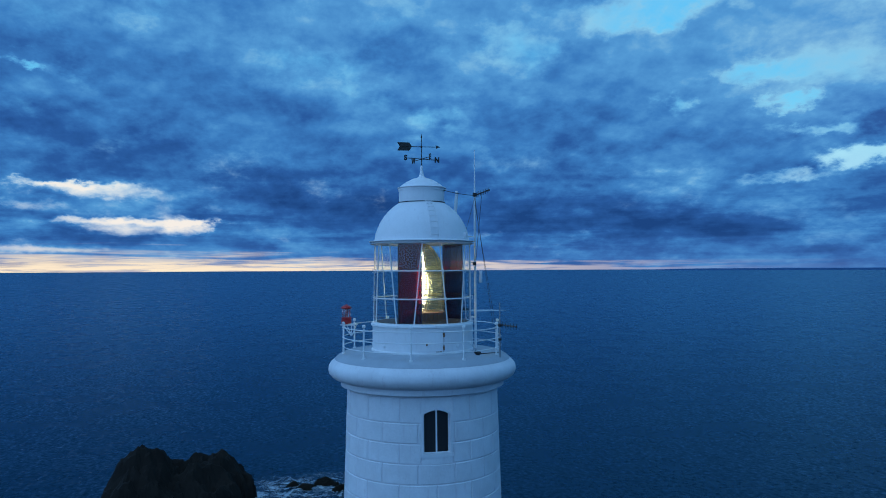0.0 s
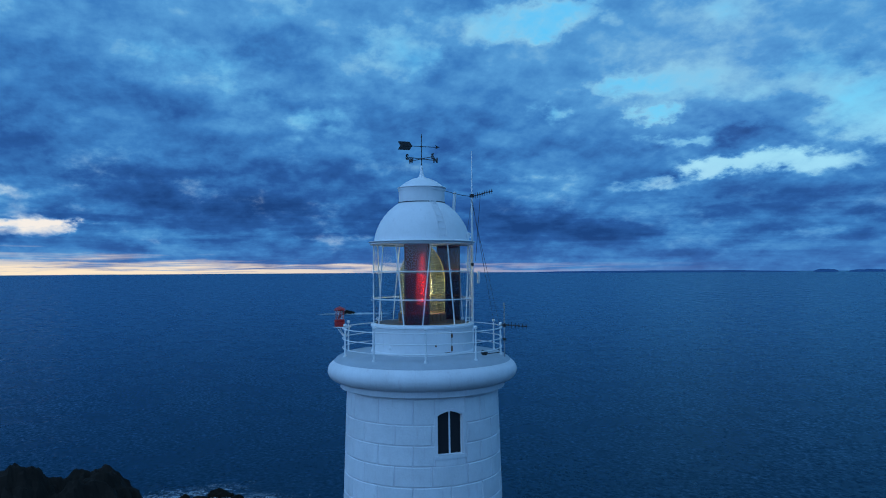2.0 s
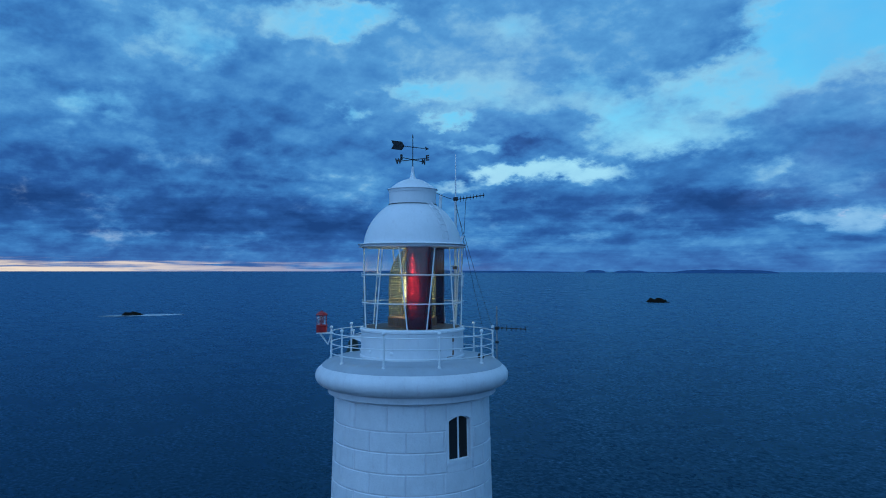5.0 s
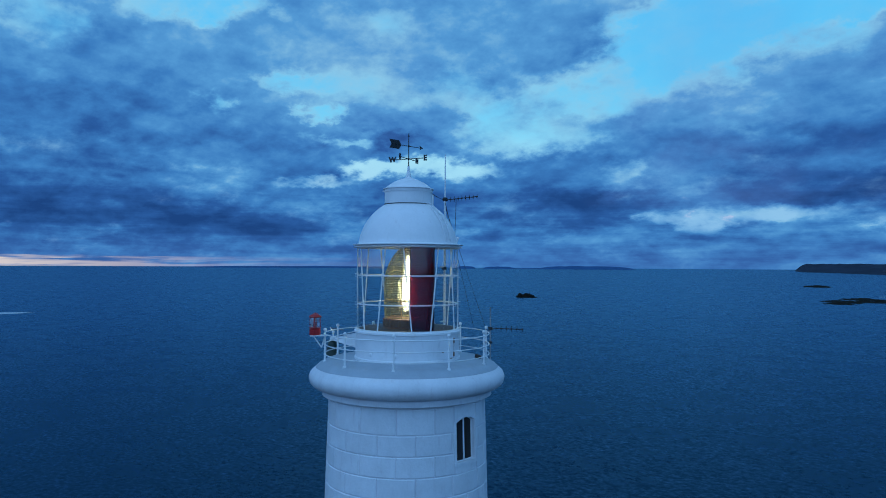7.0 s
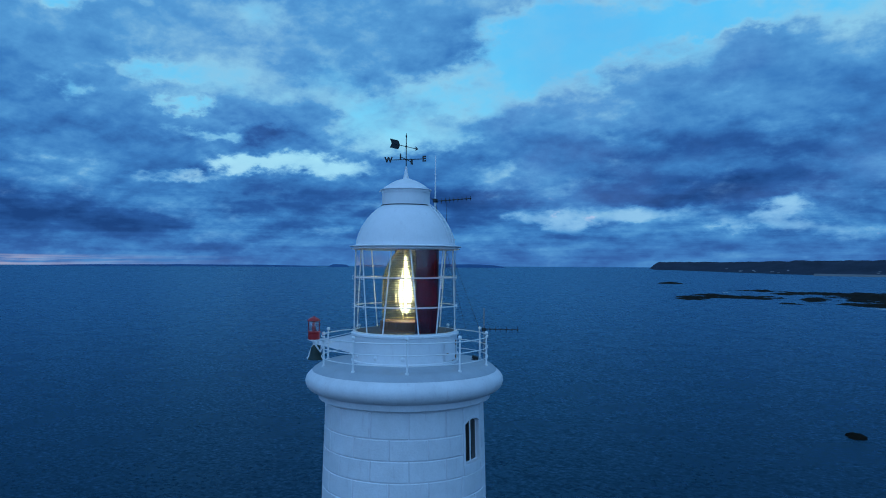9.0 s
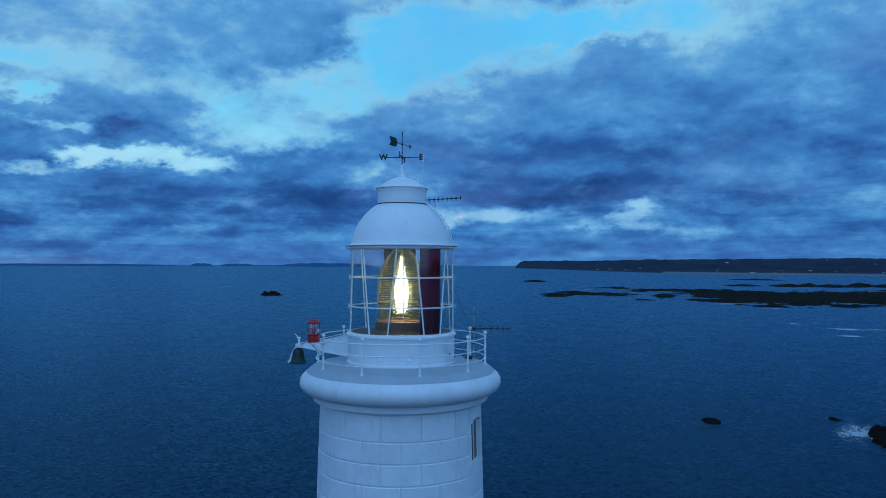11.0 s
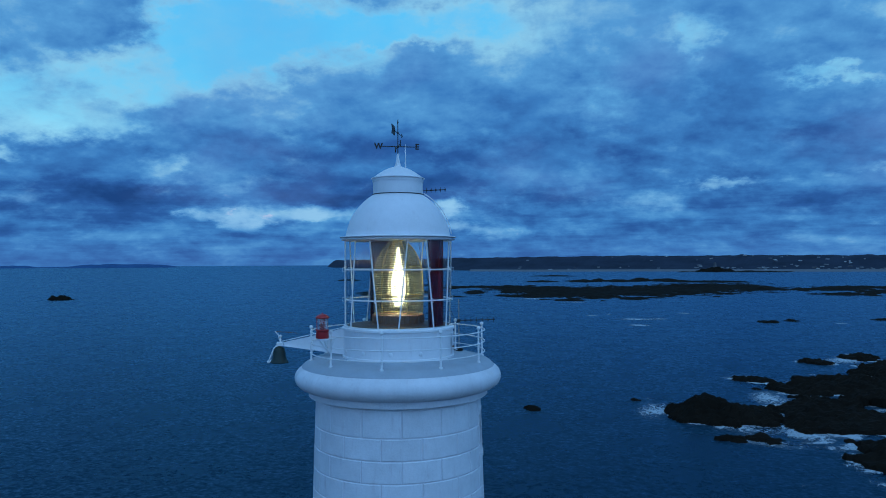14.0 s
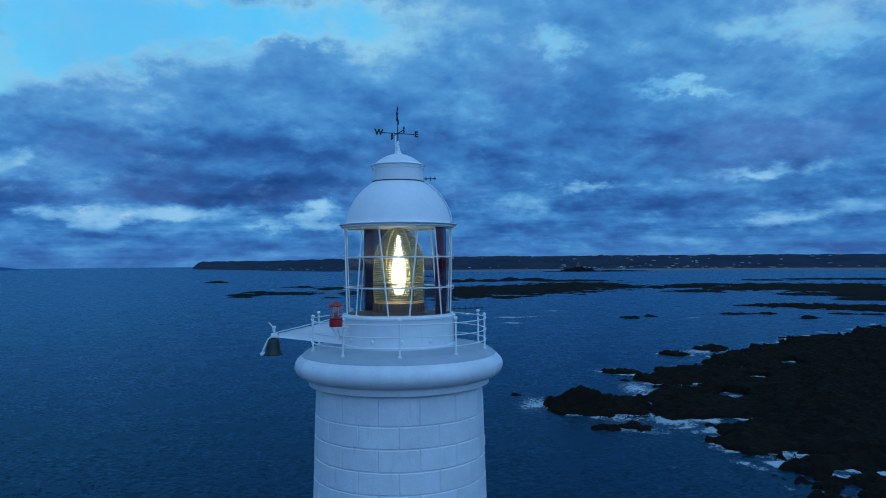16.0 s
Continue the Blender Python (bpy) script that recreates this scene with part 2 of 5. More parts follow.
# below the horizon: open sea far off
tone = N.mix(N.span(height, -0.16, -0.24), tone, N.mix(N.span(bearing, 95.0, 55.0), srgb(30, 74, 128), srgb(36, 88, 148)))
back = N.node("ShaderNodeBackground")
N.put(back.inputs[0], tone)
back.inputs[1].default_value = 1.0
out = N.node("ShaderNodeOutputWorld")
WT.links.new(back.outputs[0], out.inputs[0])

sun_data = bpy.data.lights.new("dusk_light", "SUN")
sun_data.energy = SUN
sun_data.angle = radians(140)
sun_data.color = (0.32, 0.60, 1.0)
dusk_light = new("dusk_light", sun_data)
dusk_light.matrix_world = look((20, -50, 5), (0, 0, 0))

# ---------- materials ----------
def material(name, base, rough=0.6, metal=0.0, vary=0.2, scale=2.0, fine_scale=30.0, bump=0.1, tint=None, stain=0.0, stain_tone=(0.3, 0.25, 0.2), spec=0.5, object_vary=0.0):
    m = bpy.data.materials.new(name)
    m.use_nodes = True
    n = Net(m.node_tree)
    surface = m.node_tree.nodes["Principled BSDF"]
    where = n.node("ShaderNodeNewGeometry").outputs["Position"]
    big = n.noise(where, scale, 5.0, 0.6)[0]
    small = n.noise(where, fine_scale, 4.0, 0.6)[0]
    low = tuple(c * (1 - vary) for c in base)
    high = tuple(min(1.0, c * (1 + vary)) for c in (tint or base))
    shade = n.mix(n.math("ADD", n.math("MULTIPLY", big, 0.7), n.math("MULTIPLY", small, 0.3)), low, high)
    if object_vary:
        rnd = n.node("ShaderNodeObjectInfo").outputs["Random"]
        shade = n.mix(1.0, shade, n.ramp(rnd, [(0.0, (1 - object_vary,) * 3), (1.0, (1.0,) * 3)]), "MULTIPLY")
    if stain:
        streak = n.noise(n.vec("MULTIPLY", where, (3.0, 3.0, 0.5)), 2.2, 6.0, 0.65)[0]
        shade = n.mix(n.math("MULTIPLY", n.span(streak, 0.56, 0.78), stain), shade, stain_tone)
    n.put(surface.inputs["Base Color"], shade)
    n.put(surface.inputs["Roughness"], n.math("ADD", rough - 0.06, n.math("MULTIPLY", small, 0.12)))
    surface.inputs["Metallic"].default_value = metal
    surface.inputs["Specular IOR Level"].default_value = spec
    relief = n.node("ShaderNodeBump")
    relief.inputs["Strength"].default_value = bump
    relief.inputs["Distance"].default_value = 0.02
    n.put(relief.inputs["Height"], n.math("ADD", n.math("MULTIPLY", big, 0.5), small))
    n.put(surface.inputs["Normal"], relief.outputs[0])
    return m


def glass(name, tint, clear=0.85, gloss_rough=0.02, streaks=0.0, milk_tint=(1.0, 0.93, 0.72)):
    """Thin glass: lets light straight through, tinted, and mirrors more at a slant."""
    m = bpy.data.materials.new(name)
    m.use_nodes = True
    n = Net(m.node_tree)
    m.node_tree.nodes.remove(m.node_tree.nodes["Principled BSDF"])
    end = m.node_tree.nodes["Material Output"]
    clear_part = n.node("ShaderNodeBsdfTransparent")
    n.put(clear_part.inputs[0], (*tint, 1.0))
    shine = n.node("ShaderNodeBsdfGlossy")
    shine.inputs["Roughness"].default_value = gloss_rough
    lean = n.node("ShaderNodeLayerWeight")
    slant = n.math("MULTIPLY_ADD", n.math("POWER", lean.outputs["Facing"], 5.0), 0.96, 0.04)
    blend = n.node("ShaderNodeMixShader")
    n.put(blend.inputs[0], n.math("ADD", slant, 1.0 - clear, clamp=True))
    n.put(blend.inputs[1], clear_part.outputs[0])
    n.put(blend.inputs[2], shine.outputs[0])
    if streaks:
        milk = n.node("ShaderNodeBsdfTranslucent")
        milk.inputs[0].default_value = (*milk_tint, 1.0)
        second = n.node("ShaderNodeMixShader")
        second.inputs[0].default_value = streaks
        n.put(second.inputs[1], blend.outputs[0])
        n.put(second.inputs[2], milk.outputs[0])
        blend = second
    n.put(end.inputs["Surface"], blend.outputs[0])
    return m


def lit(name, colour, strength, sheer=0.0):
    m = bpy.data.materials.new(name)
    m.use_nodes = True
    n = Net(m.node_tree)
    m.node_tree.nodes.remove(m.node_tree.nodes["Principled BSDF"])
    glow = n.node("ShaderNodeEmission")
    glow.inputs[0].default_value = (*colour, 1.0)
    glow.inputs[1].default_value = strength
    shown = glow
    if sheer:
        through_part = n.node("ShaderNodeBsdfTransparent")
        shown = n.node("ShaderNodeMixShader")
        shown.inputs[0].default_value = sheer
        n.put(shown.inputs[1], glow.outputs[0])
        n.put(shown.inputs[2], through_part.outputs[0])
    n.put(m.node_tree.nodes["Material Output"].inputs["Surface"], shown.outputs[0])
    return m


STONE = material("painted_stone", (0.75, 0.74, 0.77), 0.62, vary=0.24, scale=1.9, fine_scale=16, bump=0.50, stain=0.60, stain_tone=(0.54, 0.46, 0.50), object_vary=0.07)
JOINT = material("joint_mortar", (0.66, 0.62, 0.66), 0.75, vary=0.15, scale=3, fine_scale=40, bump=0.3)
DECK = material("gallery_lead", (0.38, 0.42, 0.47), 0.7, vary=0.26, scale=1.7, fine_scale=14, bump=0.3, stain=0.5, stain_tone=(0.32, 0.32, 0.34))
PAINT = material("white_gloss_paint", (0.79, 0.78, 0.80), 0.46, vary=0.17, scale=1.8, fine_scale=18, bump=0.20, stain=0.36, stain_tone=(0.56, 0.50, 0.52))
IRON = material("white_ironwork", (0.78, 0.78, 0.79), 0.42, vary=0.08, scale=6, fine_scale=60, bump=0.12, stain=0.12, stain_tone=(0.45, 0.36, 0.30))
RUST = material("rust", (0.20, 0.09, 0.05), 0.85, vary=0.4, scale=20, fine_scale=90, bump=0.4)
BLACK = material("black_iron", (0.018, 0.018, 0.020), 0.55, vary=0.3, scale=8, fine_scale=60, bump=0.1)
DARK = material("dark_cable", (0.03, 0.03, 0.035), 0.7, vary=0.2, scale=8, bump=0.0)
GREY = material("galvanised_steel", (0.32, 0.33, 0.35), 0.45, metal=0.7, vary=0.2, scale=8, fine_scale=70, bump=0.1)
RED = material("red_enamel", (0.42, 0.018, 0.020), 0.35, vary=0.25, scale=6, fine_scale=50, bump=0.08)
BRONZE = material("green_bronze", (0.018, 0.036, 0.032), 0.55, metal=0.3, vary=0.35, scale=7, fine_scale=50, bump=0.2)
BRASS = material("old_brass", (0.50, 0.36, 0.14), 0.38, metal=0.85, vary=0.2, scale=8, fine_scale=60, bump=0.1)
WOOD = material("varnished_wood", (0.24, 0.10, 0.045), 0.6, vary=0.35, scale=5, fine_scale=40, bump=0.15)
FLOORING = material("dark_lantern_floor", (0.07, 0.042, 0.030), 0.6, vary=0.3, scale=4, fine_scale=30, bump=0.15)
INSIDE = material("dark_interior", (0.04, 0.04, 0.045), 0.8, vary=0.2, scale=3, bump=0.0)
PANE = glass("window_glass", (0.88, 0.94, 0.95), 0.985)
JOINTING = material("prism_cement", (0.10, 0.10, 0.06), 0.5, vary=0.3, scale=8, fine_scale=50, bump=0.1)
PRISM = glass("prism_glass", (0.60, 0.63, 0.48), 0.93, 0.12, 0.058, (0.68, 0.74, 0.50))
REDPANE = glass("ruby_glass", (0.10, 0.003, 0.006), 0.99, 0.05, 0.028, (0.85, 0.02, 0.05))
# milky glass of the added shell that spreads a halo round the lamp
MILK = glass("frosted_halo_glass", (0.92, 0.90, 0.84), 0.97, 0.2, 0.13)
CLEAR = glass("lamp_glass", (0.85, 0.9, 0.95), 0.86, 0.08, 0.22, (0.95, 0.95, 0.97))
LAMP = lit("lamp_light", (1.0, 0.92, 0.72), LAMPGLOW)
# sheer emission that stands in for the lamp's glare in the prisms
GLARE = lit("prism_glare", (1.0, 0.94, 0.80), 12.0, 0.66)
BEACON = lit("red_beacon", (1.0, 0.12, 0.10), 1.3)
WINDOWGLASS = material("dark_window_glass", (0.030, 0.025, 0.024), 0.10, vary=0.1, scale=3, bump=0.0)
WEED = material("wet_rock", (0.0070, 0.0054, 0.0042), 0.80, vary=0.7, scale=0.09, fine_scale=0.9, bump=1.0, tint=(0.015, 0.011, 0.0078), spec=0.02)
CLIFF = material("dark_granite", (0.009, 0.0076, 0.0066), 0.80, vary=0.7, scale=0.20, fine_scale=1.4, bump=1.0, tint=(0.019, 0.0145, 0.0115), spec=0.08)
GRANITE = material("pale_granite", (0.10, 0.10, 0.11), 0.8, vary=0.3, scale=0.3, fine_scale=2.0, bump=0.3)
# land across the bay: the blue of distance haze is put into its colour
FIELD = material("hazed_far_fields", (0.010, 0.016, 0.030), 0.9, vary=0.85, scale=0.007, fine_scale=0.05, bump=0.3, tint=(0.030, 0.038, 0.058), spec=0.04)
SAND = material("far_sand", (0.13, 0.12, 0.13), 0.8, vary=0.15, scale=0.004, fine_scale=0.03, bump=0.1)
# islands: strong blue in the colour stands in for haze
ISLAND = material("hazed_far_island", (0.036, 0.10, 0.22), 0.9, vary=0.3, scale=0.01, fine_scale=0.06, bump=0.1, spec=0.1)
RENDER = material("pale_render", (0.66, 0.64, 0.62), 0.7, vary=0.2, scale=0.1, fine_scale=1.0, bump=0.0, object_vary=0.9)
SLATE = material("slate_roof", (0.10, 0.11, 0.13), 0.6, vary=0.2, scale=0.1, fine_scale=1.0, bump=0.0)


def sea_material():
    m = bpy.data.materials.new("sea_water")
    m.use_nodes = True
    n = Net(m.node_tree)
    m.node_tree.nodes.remove(m.node_tree.nodes["Principled BSDF"])
    where = n.node("ShaderNodeNewGeometry").outputs["Position"]
    broad = n.noise(where, 0.006, 4.0, 0.6)[0]
    patch = n.noise(where, 0.05, 5.0, 0.6)[0]
    swell = n.vec("SUBTRACT", n.noise(n.vec("MULTIPLY", where, (0.75, 1.0, 1.0)), 0.22, 5.0, 0.55)[1], (0.5, 0.5, 0.5))
    chop = n.vec("SUBTRACT", n.noise(n.vec("MULTIPLY", where, (0.8, 0.9, 1.0)), 1.05, 6.0, 0.66)[1], (0.5, 0.5, 0.5))
    tilt = n.vec("ADD", n.vec("MULTIPLY", swell, (SWELL, SWELL, 0.0)), n.vec("MULTIPLY", chop, (CHOP, CHOP, 0.0)))
    relief = n.node("ShaderNodeVectorMath", operation="NORMALIZE")
    n.put(relief.inputs[0], n.vec("ADD", tilt, (0.0, 0.0, 1.0)))
    body = n.node("ShaderNodeBsdfDiffuse")
    n.put(body.inputs[0], n.mix(n.math("ADD", n.math("MULTIPLY", broad, 0.6), n.math("MULTIPLY", patch, 0.4)), (0.0007, 0.013, 0.026), (0.0014, 0.022, 0.039)))
    n.put(body.inputs["Normal"], relief.outputs[0])
    shine = n.node("ShaderNodeBsdfGlossy")
    shine.inputs[0].default_value = (0.41, 0.72, 1.0, 1.0)
    n.put(shine.inputs["Roughness"], n.span(patch, 0.3, 0.7, 0.25, 0.31))
    n.put(shine.inputs["Normal"], relief.outputs[0])
    lean_ = n.node("ShaderNodeFresnel")
    lean_.inputs["IOR"].default_value = 1.33
    n.put(lean_.inputs["Normal"], relief.outputs[0])
    blend = n.node("ShaderNodeMixShader")
    n.put(blend.inputs[0], n.math("MULTIPLY", lean_.outputs[0], SEAGLOSS, clamp=True))
    n.put(blend.inputs[1], body.outputs[0])
    n.put(blend.inputs[2], shine.outputs[0])
    n.put(m.node_tree.nodes["Material Output"].inputs["Surface"], blend.outputs[0])
    return m


SEA = sea_material()


def foam_material():
    m = bpy.data.materials.new("sea_foam")
    m.use_nodes = True
    n = Net(m.node_tree)
    surface = m.node_tree.nodes["Principled BSDF"]
    where = n.node("ShaderNodeNewGeometry").outputs["Position"]
    reach = n.node("ShaderNodeAttribute")
    reach.attribute_name = "thickness"
    shore = n.noise(where, 0.035, 3.0, 0.5)[0]
    lace = n.noise(n.vec("MULTIPLY", where, (1.0, 0.55, 1.0)), 0.42, 8.0, 0.72, 2.4)[0]
    holes = n.noise(where, 1.6, 6.0, 0.70, 1.4)[0]
    field = n.math("ADD", n.math("MULTIPLY", lace, 0.65), n.math("MULTIPLY", holes, 0.35))
    level = n.math("SUBTRACT", 0.80, n.math("MULTIPLY", reach.outputs["Fac"], n.span(shore, 0.36, 0.60, 0.40, 0.54)))
    cover_part = n.math("MULTIPLY", n.span(n.math("SUBTRACT", field, level), 0.0, 0.12), 0.86)
    surface.inputs["Base Color"].default_value = (0.50, 0.56, 0.61, 1.0)
    surface.inputs["Roughness"].default_value = 0.7
    n.put(surface.inputs["Alpha"], cover_part)
    return m


FOAM = foam_material()

# ---------- builders ----------
TAU = 2 * math.pi


def polar(radius, degrees_, z):
    a = radians(degrees_)
    return Vector((radius * math.cos(a), radius * math.sin(a), z))


def part(name, bm, mat, parent=None, label="", smooth=True, at=None):
    """Links a bmesh as one mesh object under a thing or a part."""
    me = bpy.data.meshes.new(name)
    bmesh.ops.recalc_face_normals(bm, faces=bm.faces)
    if smooth:
        for f in bm.faces:
            f.smooth = True
        for e in bm.edges:
            if len(e.link_faces) == 2 and e.calc_face_angle(0.0) > 0.6:
                e.smooth = False
    bm.to_mesh(me)
    bm.free()
    me.materials.append(mat)
    ob = new(name, me)
    if parent is not None:
        ob.parent = parent
    if at is not None:
        ob.matrix_basis = at
    if label:
        ob["label"] = label
    return ob


def thing(name, label, category, group="", at=(0, 0, 0)):
    ob = new(name)
    ob.location = at
    ob.empty_display_size = 0.2
    return tagged(ob, label, category, group)


def revolve(profile, n=96, a0=0.0, a1=360.0, skip=None, bm=None):
    """Turns (radius, height) pairs about the z axis."""
    bm = bm or bmesh.new()
    full = abs(a1 - a0 - 360) < 1e-6
    cols = []
    for i in range(n if full else n + 1):
        a = a0 + (a1 - a0) * i / n
        cols.append([bm.verts.new(polar(r, a, z)) for r, z in profile])
    for i in range(n):
        a = a0 + (a1 - a0) * (i + 0.5) / n
        left, right = cols[i], cols[(i + 1) % len(cols)]
        for j in range(len(profile) - 1):
            if skip and skip(a, (profile[j][1] + profile[j + 1][1]) / 2):
                continue
            quad = [left[j], right[j], right[j + 1], left[j + 1]]
            bm.faces.new(quad)
    bmesh.ops.remove_doubles(bm, verts=bm.verts, dist=1e-5)
    return bm


def tube(p0, p1, r0, r1=None, n=10, bm=None):
    bm = bm or bmesh.new()
    p0, p1 = Vector(p0), Vector(p1)
    r1 = r0 if r1 is None else r1
    d = p1 - p0
    turn = d.to_track_quat("Z", "Y").to_matrix().to_4x4()
    bmesh.ops.create_cone(bm, cap_ends=True, segments=n, radius1=r0, radius2=r1, depth=d.length, matrix=Matrix.Translation((p0 + p1) / 2) @ turn)
    return bm


def path_tube(points, r, n=6, bm=None):
    """A bent rod or cable through the points."""
    bm = bm or bmesh.new()
    points = [Vector(p) for p in points]
    rings = []
    for i, p in enumerate(points):
        d = points[min(i + 1, len(points) - 1)] - points[max(i - 1, 0)]
        q = d.to_track_quat("Z", "Y")
        rings.append([bm.verts.new(p + q @ Vector((r * math.cos(TAU * k / n), r * math.sin(TAU * k / n), 0))) for k in range(n)])
    for a, b in zip(rings, rings[1:]):
        for k in range(n):
            bm.faces.new((a[k], a[(k + 1) % n], b[(k + 1) % n], b[k]))
    bm.faces.new(rings[0])
    bm.faces.new(rings[-1])
    return bm


def ring(radius, z, r, n=96, m=8, a0=0.0, a1=360.0, bm=None):
    prof = [(radius + r * math.cos(TAU * k / m), z + r * math.sin(TAU * k / m)) for k in range(m)]
    return revolve(prof + prof[:1], n, a0, a1, bm=bm)


def box(cx, cy, cz, sx, sy, sz, bevel=0.0, bm=None, m=None):
    bm = bm or bmesh.new()
    made = bmesh.ops.create_cube(bm, size=1.0, matrix=(m or Matrix()) @ Matrix.Translation((cx, cy, cz)) @ Matrix.Diagonal((sx, sy, sz, 1)))
    if bevel:
        edges = list({e for v in made["verts"] for e in v.link_edges})
        bmesh.ops.bevel(bm, geom=edges, offset=bevel, segments=2, affect="EDGES", profile=0.6)
    return bm


def ball(p, r, bm=None, flat=1.0, n=12):
    bm = bm or bmesh.new()
    bmesh.ops.create_uvsphere(bm, u_segments=n, v_segments=max(6, n // 2 + 1), radius=r, matrix=Matrix.Translation(p) @ Matrix.Diagonal((1, 1, flat, 1)))
    return bm


def sag(p0, p1, drop, n=8):
    p0, p1 = Vector(p0), Vector(p1)
    return [p0.lerp(p1, i / n) - Vector((0, 0, drop * 4 * (i / n) * (1 - i / n))) for i in range(n + 1)]


def plate(corners, thick, bm=None):
    """A flat plate through the corners, given a thickness."""
    bm = bm or bmesh.new()
    face = bm.faces.new([bm.verts.new(Vector(c)) for c in corners])
    face.normal_update()
    grown = bmesh.ops.extrude_face_region(bm, geom=[face])
    shift = face.normal * thick
    for v in grown["geom"]:
        if isinstance(v, bmesh.types.BMVert):
            v.co += shift
    return bm


# ---------- sea ----------
# out to the west the far water is lifted to the line of the horizon
bm = bmesh.new()
reach_ = [0.0, 600.0, 2000.0, 3400.0, 4000.0, 4600.0, 4985.0]
rings = []
for r_ in reach_[1:]:
    row_ = []
    for k in range(180):
        bear_ = (2.0 * k + 180) % 360 - 180
        west = max(0.0, min(1.0, (bear_ - 7) / 12)) if bear_ >= 0 else max(0.0, min(1.0, (-bear_ - 100) / 20))
        rise_ = 24.5 * max(0.0, (r_ - 3400) / 1585) * west
        row_.append(bm.verts.new((-r_ * math.sin(radians(bear_)), r_ * math.cos(radians(bear_)), rise_)))
    rings.append(row_)
mid_ = bm.verts.new((0, 0, 0))
for k in range(180):
    bm.faces.new((mid_, rings[0][k], rings[0][(k + 1) % 180]))
    for a_, b_ in zip(rings, rings[1:]):
        bm.faces.new((a_[k], b_[k], b_[(k + 1) % 180], a_[(k + 1) % 180]))
sea = part("water", bm, SEA, smooth=False)
if sea.data.polygons[0].normal.z < 0:
    sea.data.flip_normals()
tagged(sea, "dark blue rippled open sea at dusk", "sea", kind="structure")


# ---------- the lighthouse ----------
lighthouse = thing("lighthouse", "white painted granite lighthouse with a domed lantern", "lighthouse", at=(0, 0, 0))


def shaft_radius(z):
    return 2.410 + (38.2 - z) * 0.030 if z > 30 else 2.661 + (30 - z) * 0.045


TOP, COURSE = 38.25, 0.585
WIN = 3.0          # bearing of the window's centre
WIN_HALF = 10.9    # half the angle of its dressed surround
WIN_LOW, WIN_HIGH = TOP - 3 * COURSE + 0.006, TOP + 0.15

# mortar core behind the blocks, open where the window is
rows_z = [TOP + 0.15] + [TOP - i * COURSE for i in range(0, 31)]
core = [(shaft_radius(z) - 0.022, z) for z in rows_z]
part("core", revolve(core, 120, skip=lambda a, z: z > WIN_LOW - 0.1 and abs((a - WIN + 180) % 360 - 180) < WIN_HALF - 1.5), JOINT, lighthouse)


def block_mesh(z0, z1, span, gap=0.006, flush=0.0):
    """One curved ashlar block with worn edges, standing proud of its joints."""
    bm = bmesh.new()
    bev = 0.026
    half = radians(span) / 2
    steps = max(2, int(span / 4))
    r_mid = shaft_radius((z0 + z1) / 2)
    da = gap / r_mid
    def row(z, inset_a, r_off):
        out_row = []
        for i in range(steps + 1):
            a = -half + da + inset_a + (2 * half - 2 * da - 2 * inset_a) * i / steps
            r = shaft_radius(z) + r_off
            out_row.append(bm.verts.new((r * math.cos(a), r * math.sin(a), z)))
        return out_row
    b = bev / r_mid
    grid = [row(z0 + gap, 0, -0.03), row(z0 + gap, 0, -bev), row(z0 + gap + bev, b, 0), row(z1 - gap - bev, b, 0), row(z1 - gap, 0, -bev), row(z1 - gap, 0, -0.03)]
    for lower, upper in zip(grid, grid[1:]):
        for i in range(steps):
            bm.faces.new((lower[i], lower[i + 1], upper[i + 1], upper[i]))
    for i in (0, steps):
        col = [g[i] for g in grid]
        bm.faces.new(col)
    return bm


def to_mesh(name, bm, mat):
    me = bpy.data.meshes.new(name)
    bmesh.ops.recalc_face_normals(bm, faces=bm.faces)
    for f in bm.faces:
        f.smooth = True
    for e in bm.edges:
        if len(e.link_faces) == 2 and e.calc_face_angle(0.0) > 0.5:
            e.smooth = False
    bm.to_mesh(me)
    bm.free()
    me.materials.append(mat)
    return me


PITCH = 360 / 14
dice = random.Random(4)
lower_bm = bmesh.new()
for c in range(30):
    z1, z0 = TOP - c * COURSE + (0.15 if c == 0 else 0.0), TOP - (c + 1) * COURSE
    first = -61.5 + (PITCH / 2 if c % 2 == 0 else 0.0)
    pieces = []
    for k in range(14):
        lo, hi = first + k * PITCH, first + (k + 1) * PITCH
        if c < 3:
            # stop at the window's surround
            mid = ((lo + hi) / 2 - WIN + 180) % 360 - 180
            l, h = mid - PITCH / 2, mid + PITCH / 2
            bits = []
            if l < -WIN_HALF:
                bits.append((l, min(h, -WIN_HALF)))
            if h > WIN_HALF:
                bits.append((max(l, WIN_HALF), h))
            for l, h in bits:
                if h - l > 1.5:
                    pieces.append(((l + h) / 2 + WIN, h - l))
        else:
            pieces.append(((lo + hi) / 2, PITCH))
    shared = {}
    for mid, span in pieces:
        if c < 9:
            key = round(span, 2)
            if key not in shared:
                shared[key] = to_mesh("block", block_mesh(z0, z1, span), STONE)
            ob = new("block", shared[key])
            ob.parent = lighthouse
            r_shift = dice.uniform(-0.003, 0.002)
            ob.matrix_basis = Matrix.Rotation(radians(mid), 4, "Z") @ Matrix.Translation((r_shift, 0, 0))
        else:
            sub = block_mesh(z0, z1, span)
            sub.transform(Matrix.Rotation(radians(mid), 4, "Z"))
            tmp = bpy.data.meshes.new("tmp")
            sub.to_mesh(tmp)
            sub.free()
            lower_bm.from_mesh(tmp)
            bpy.data.meshes.remove(tmp)
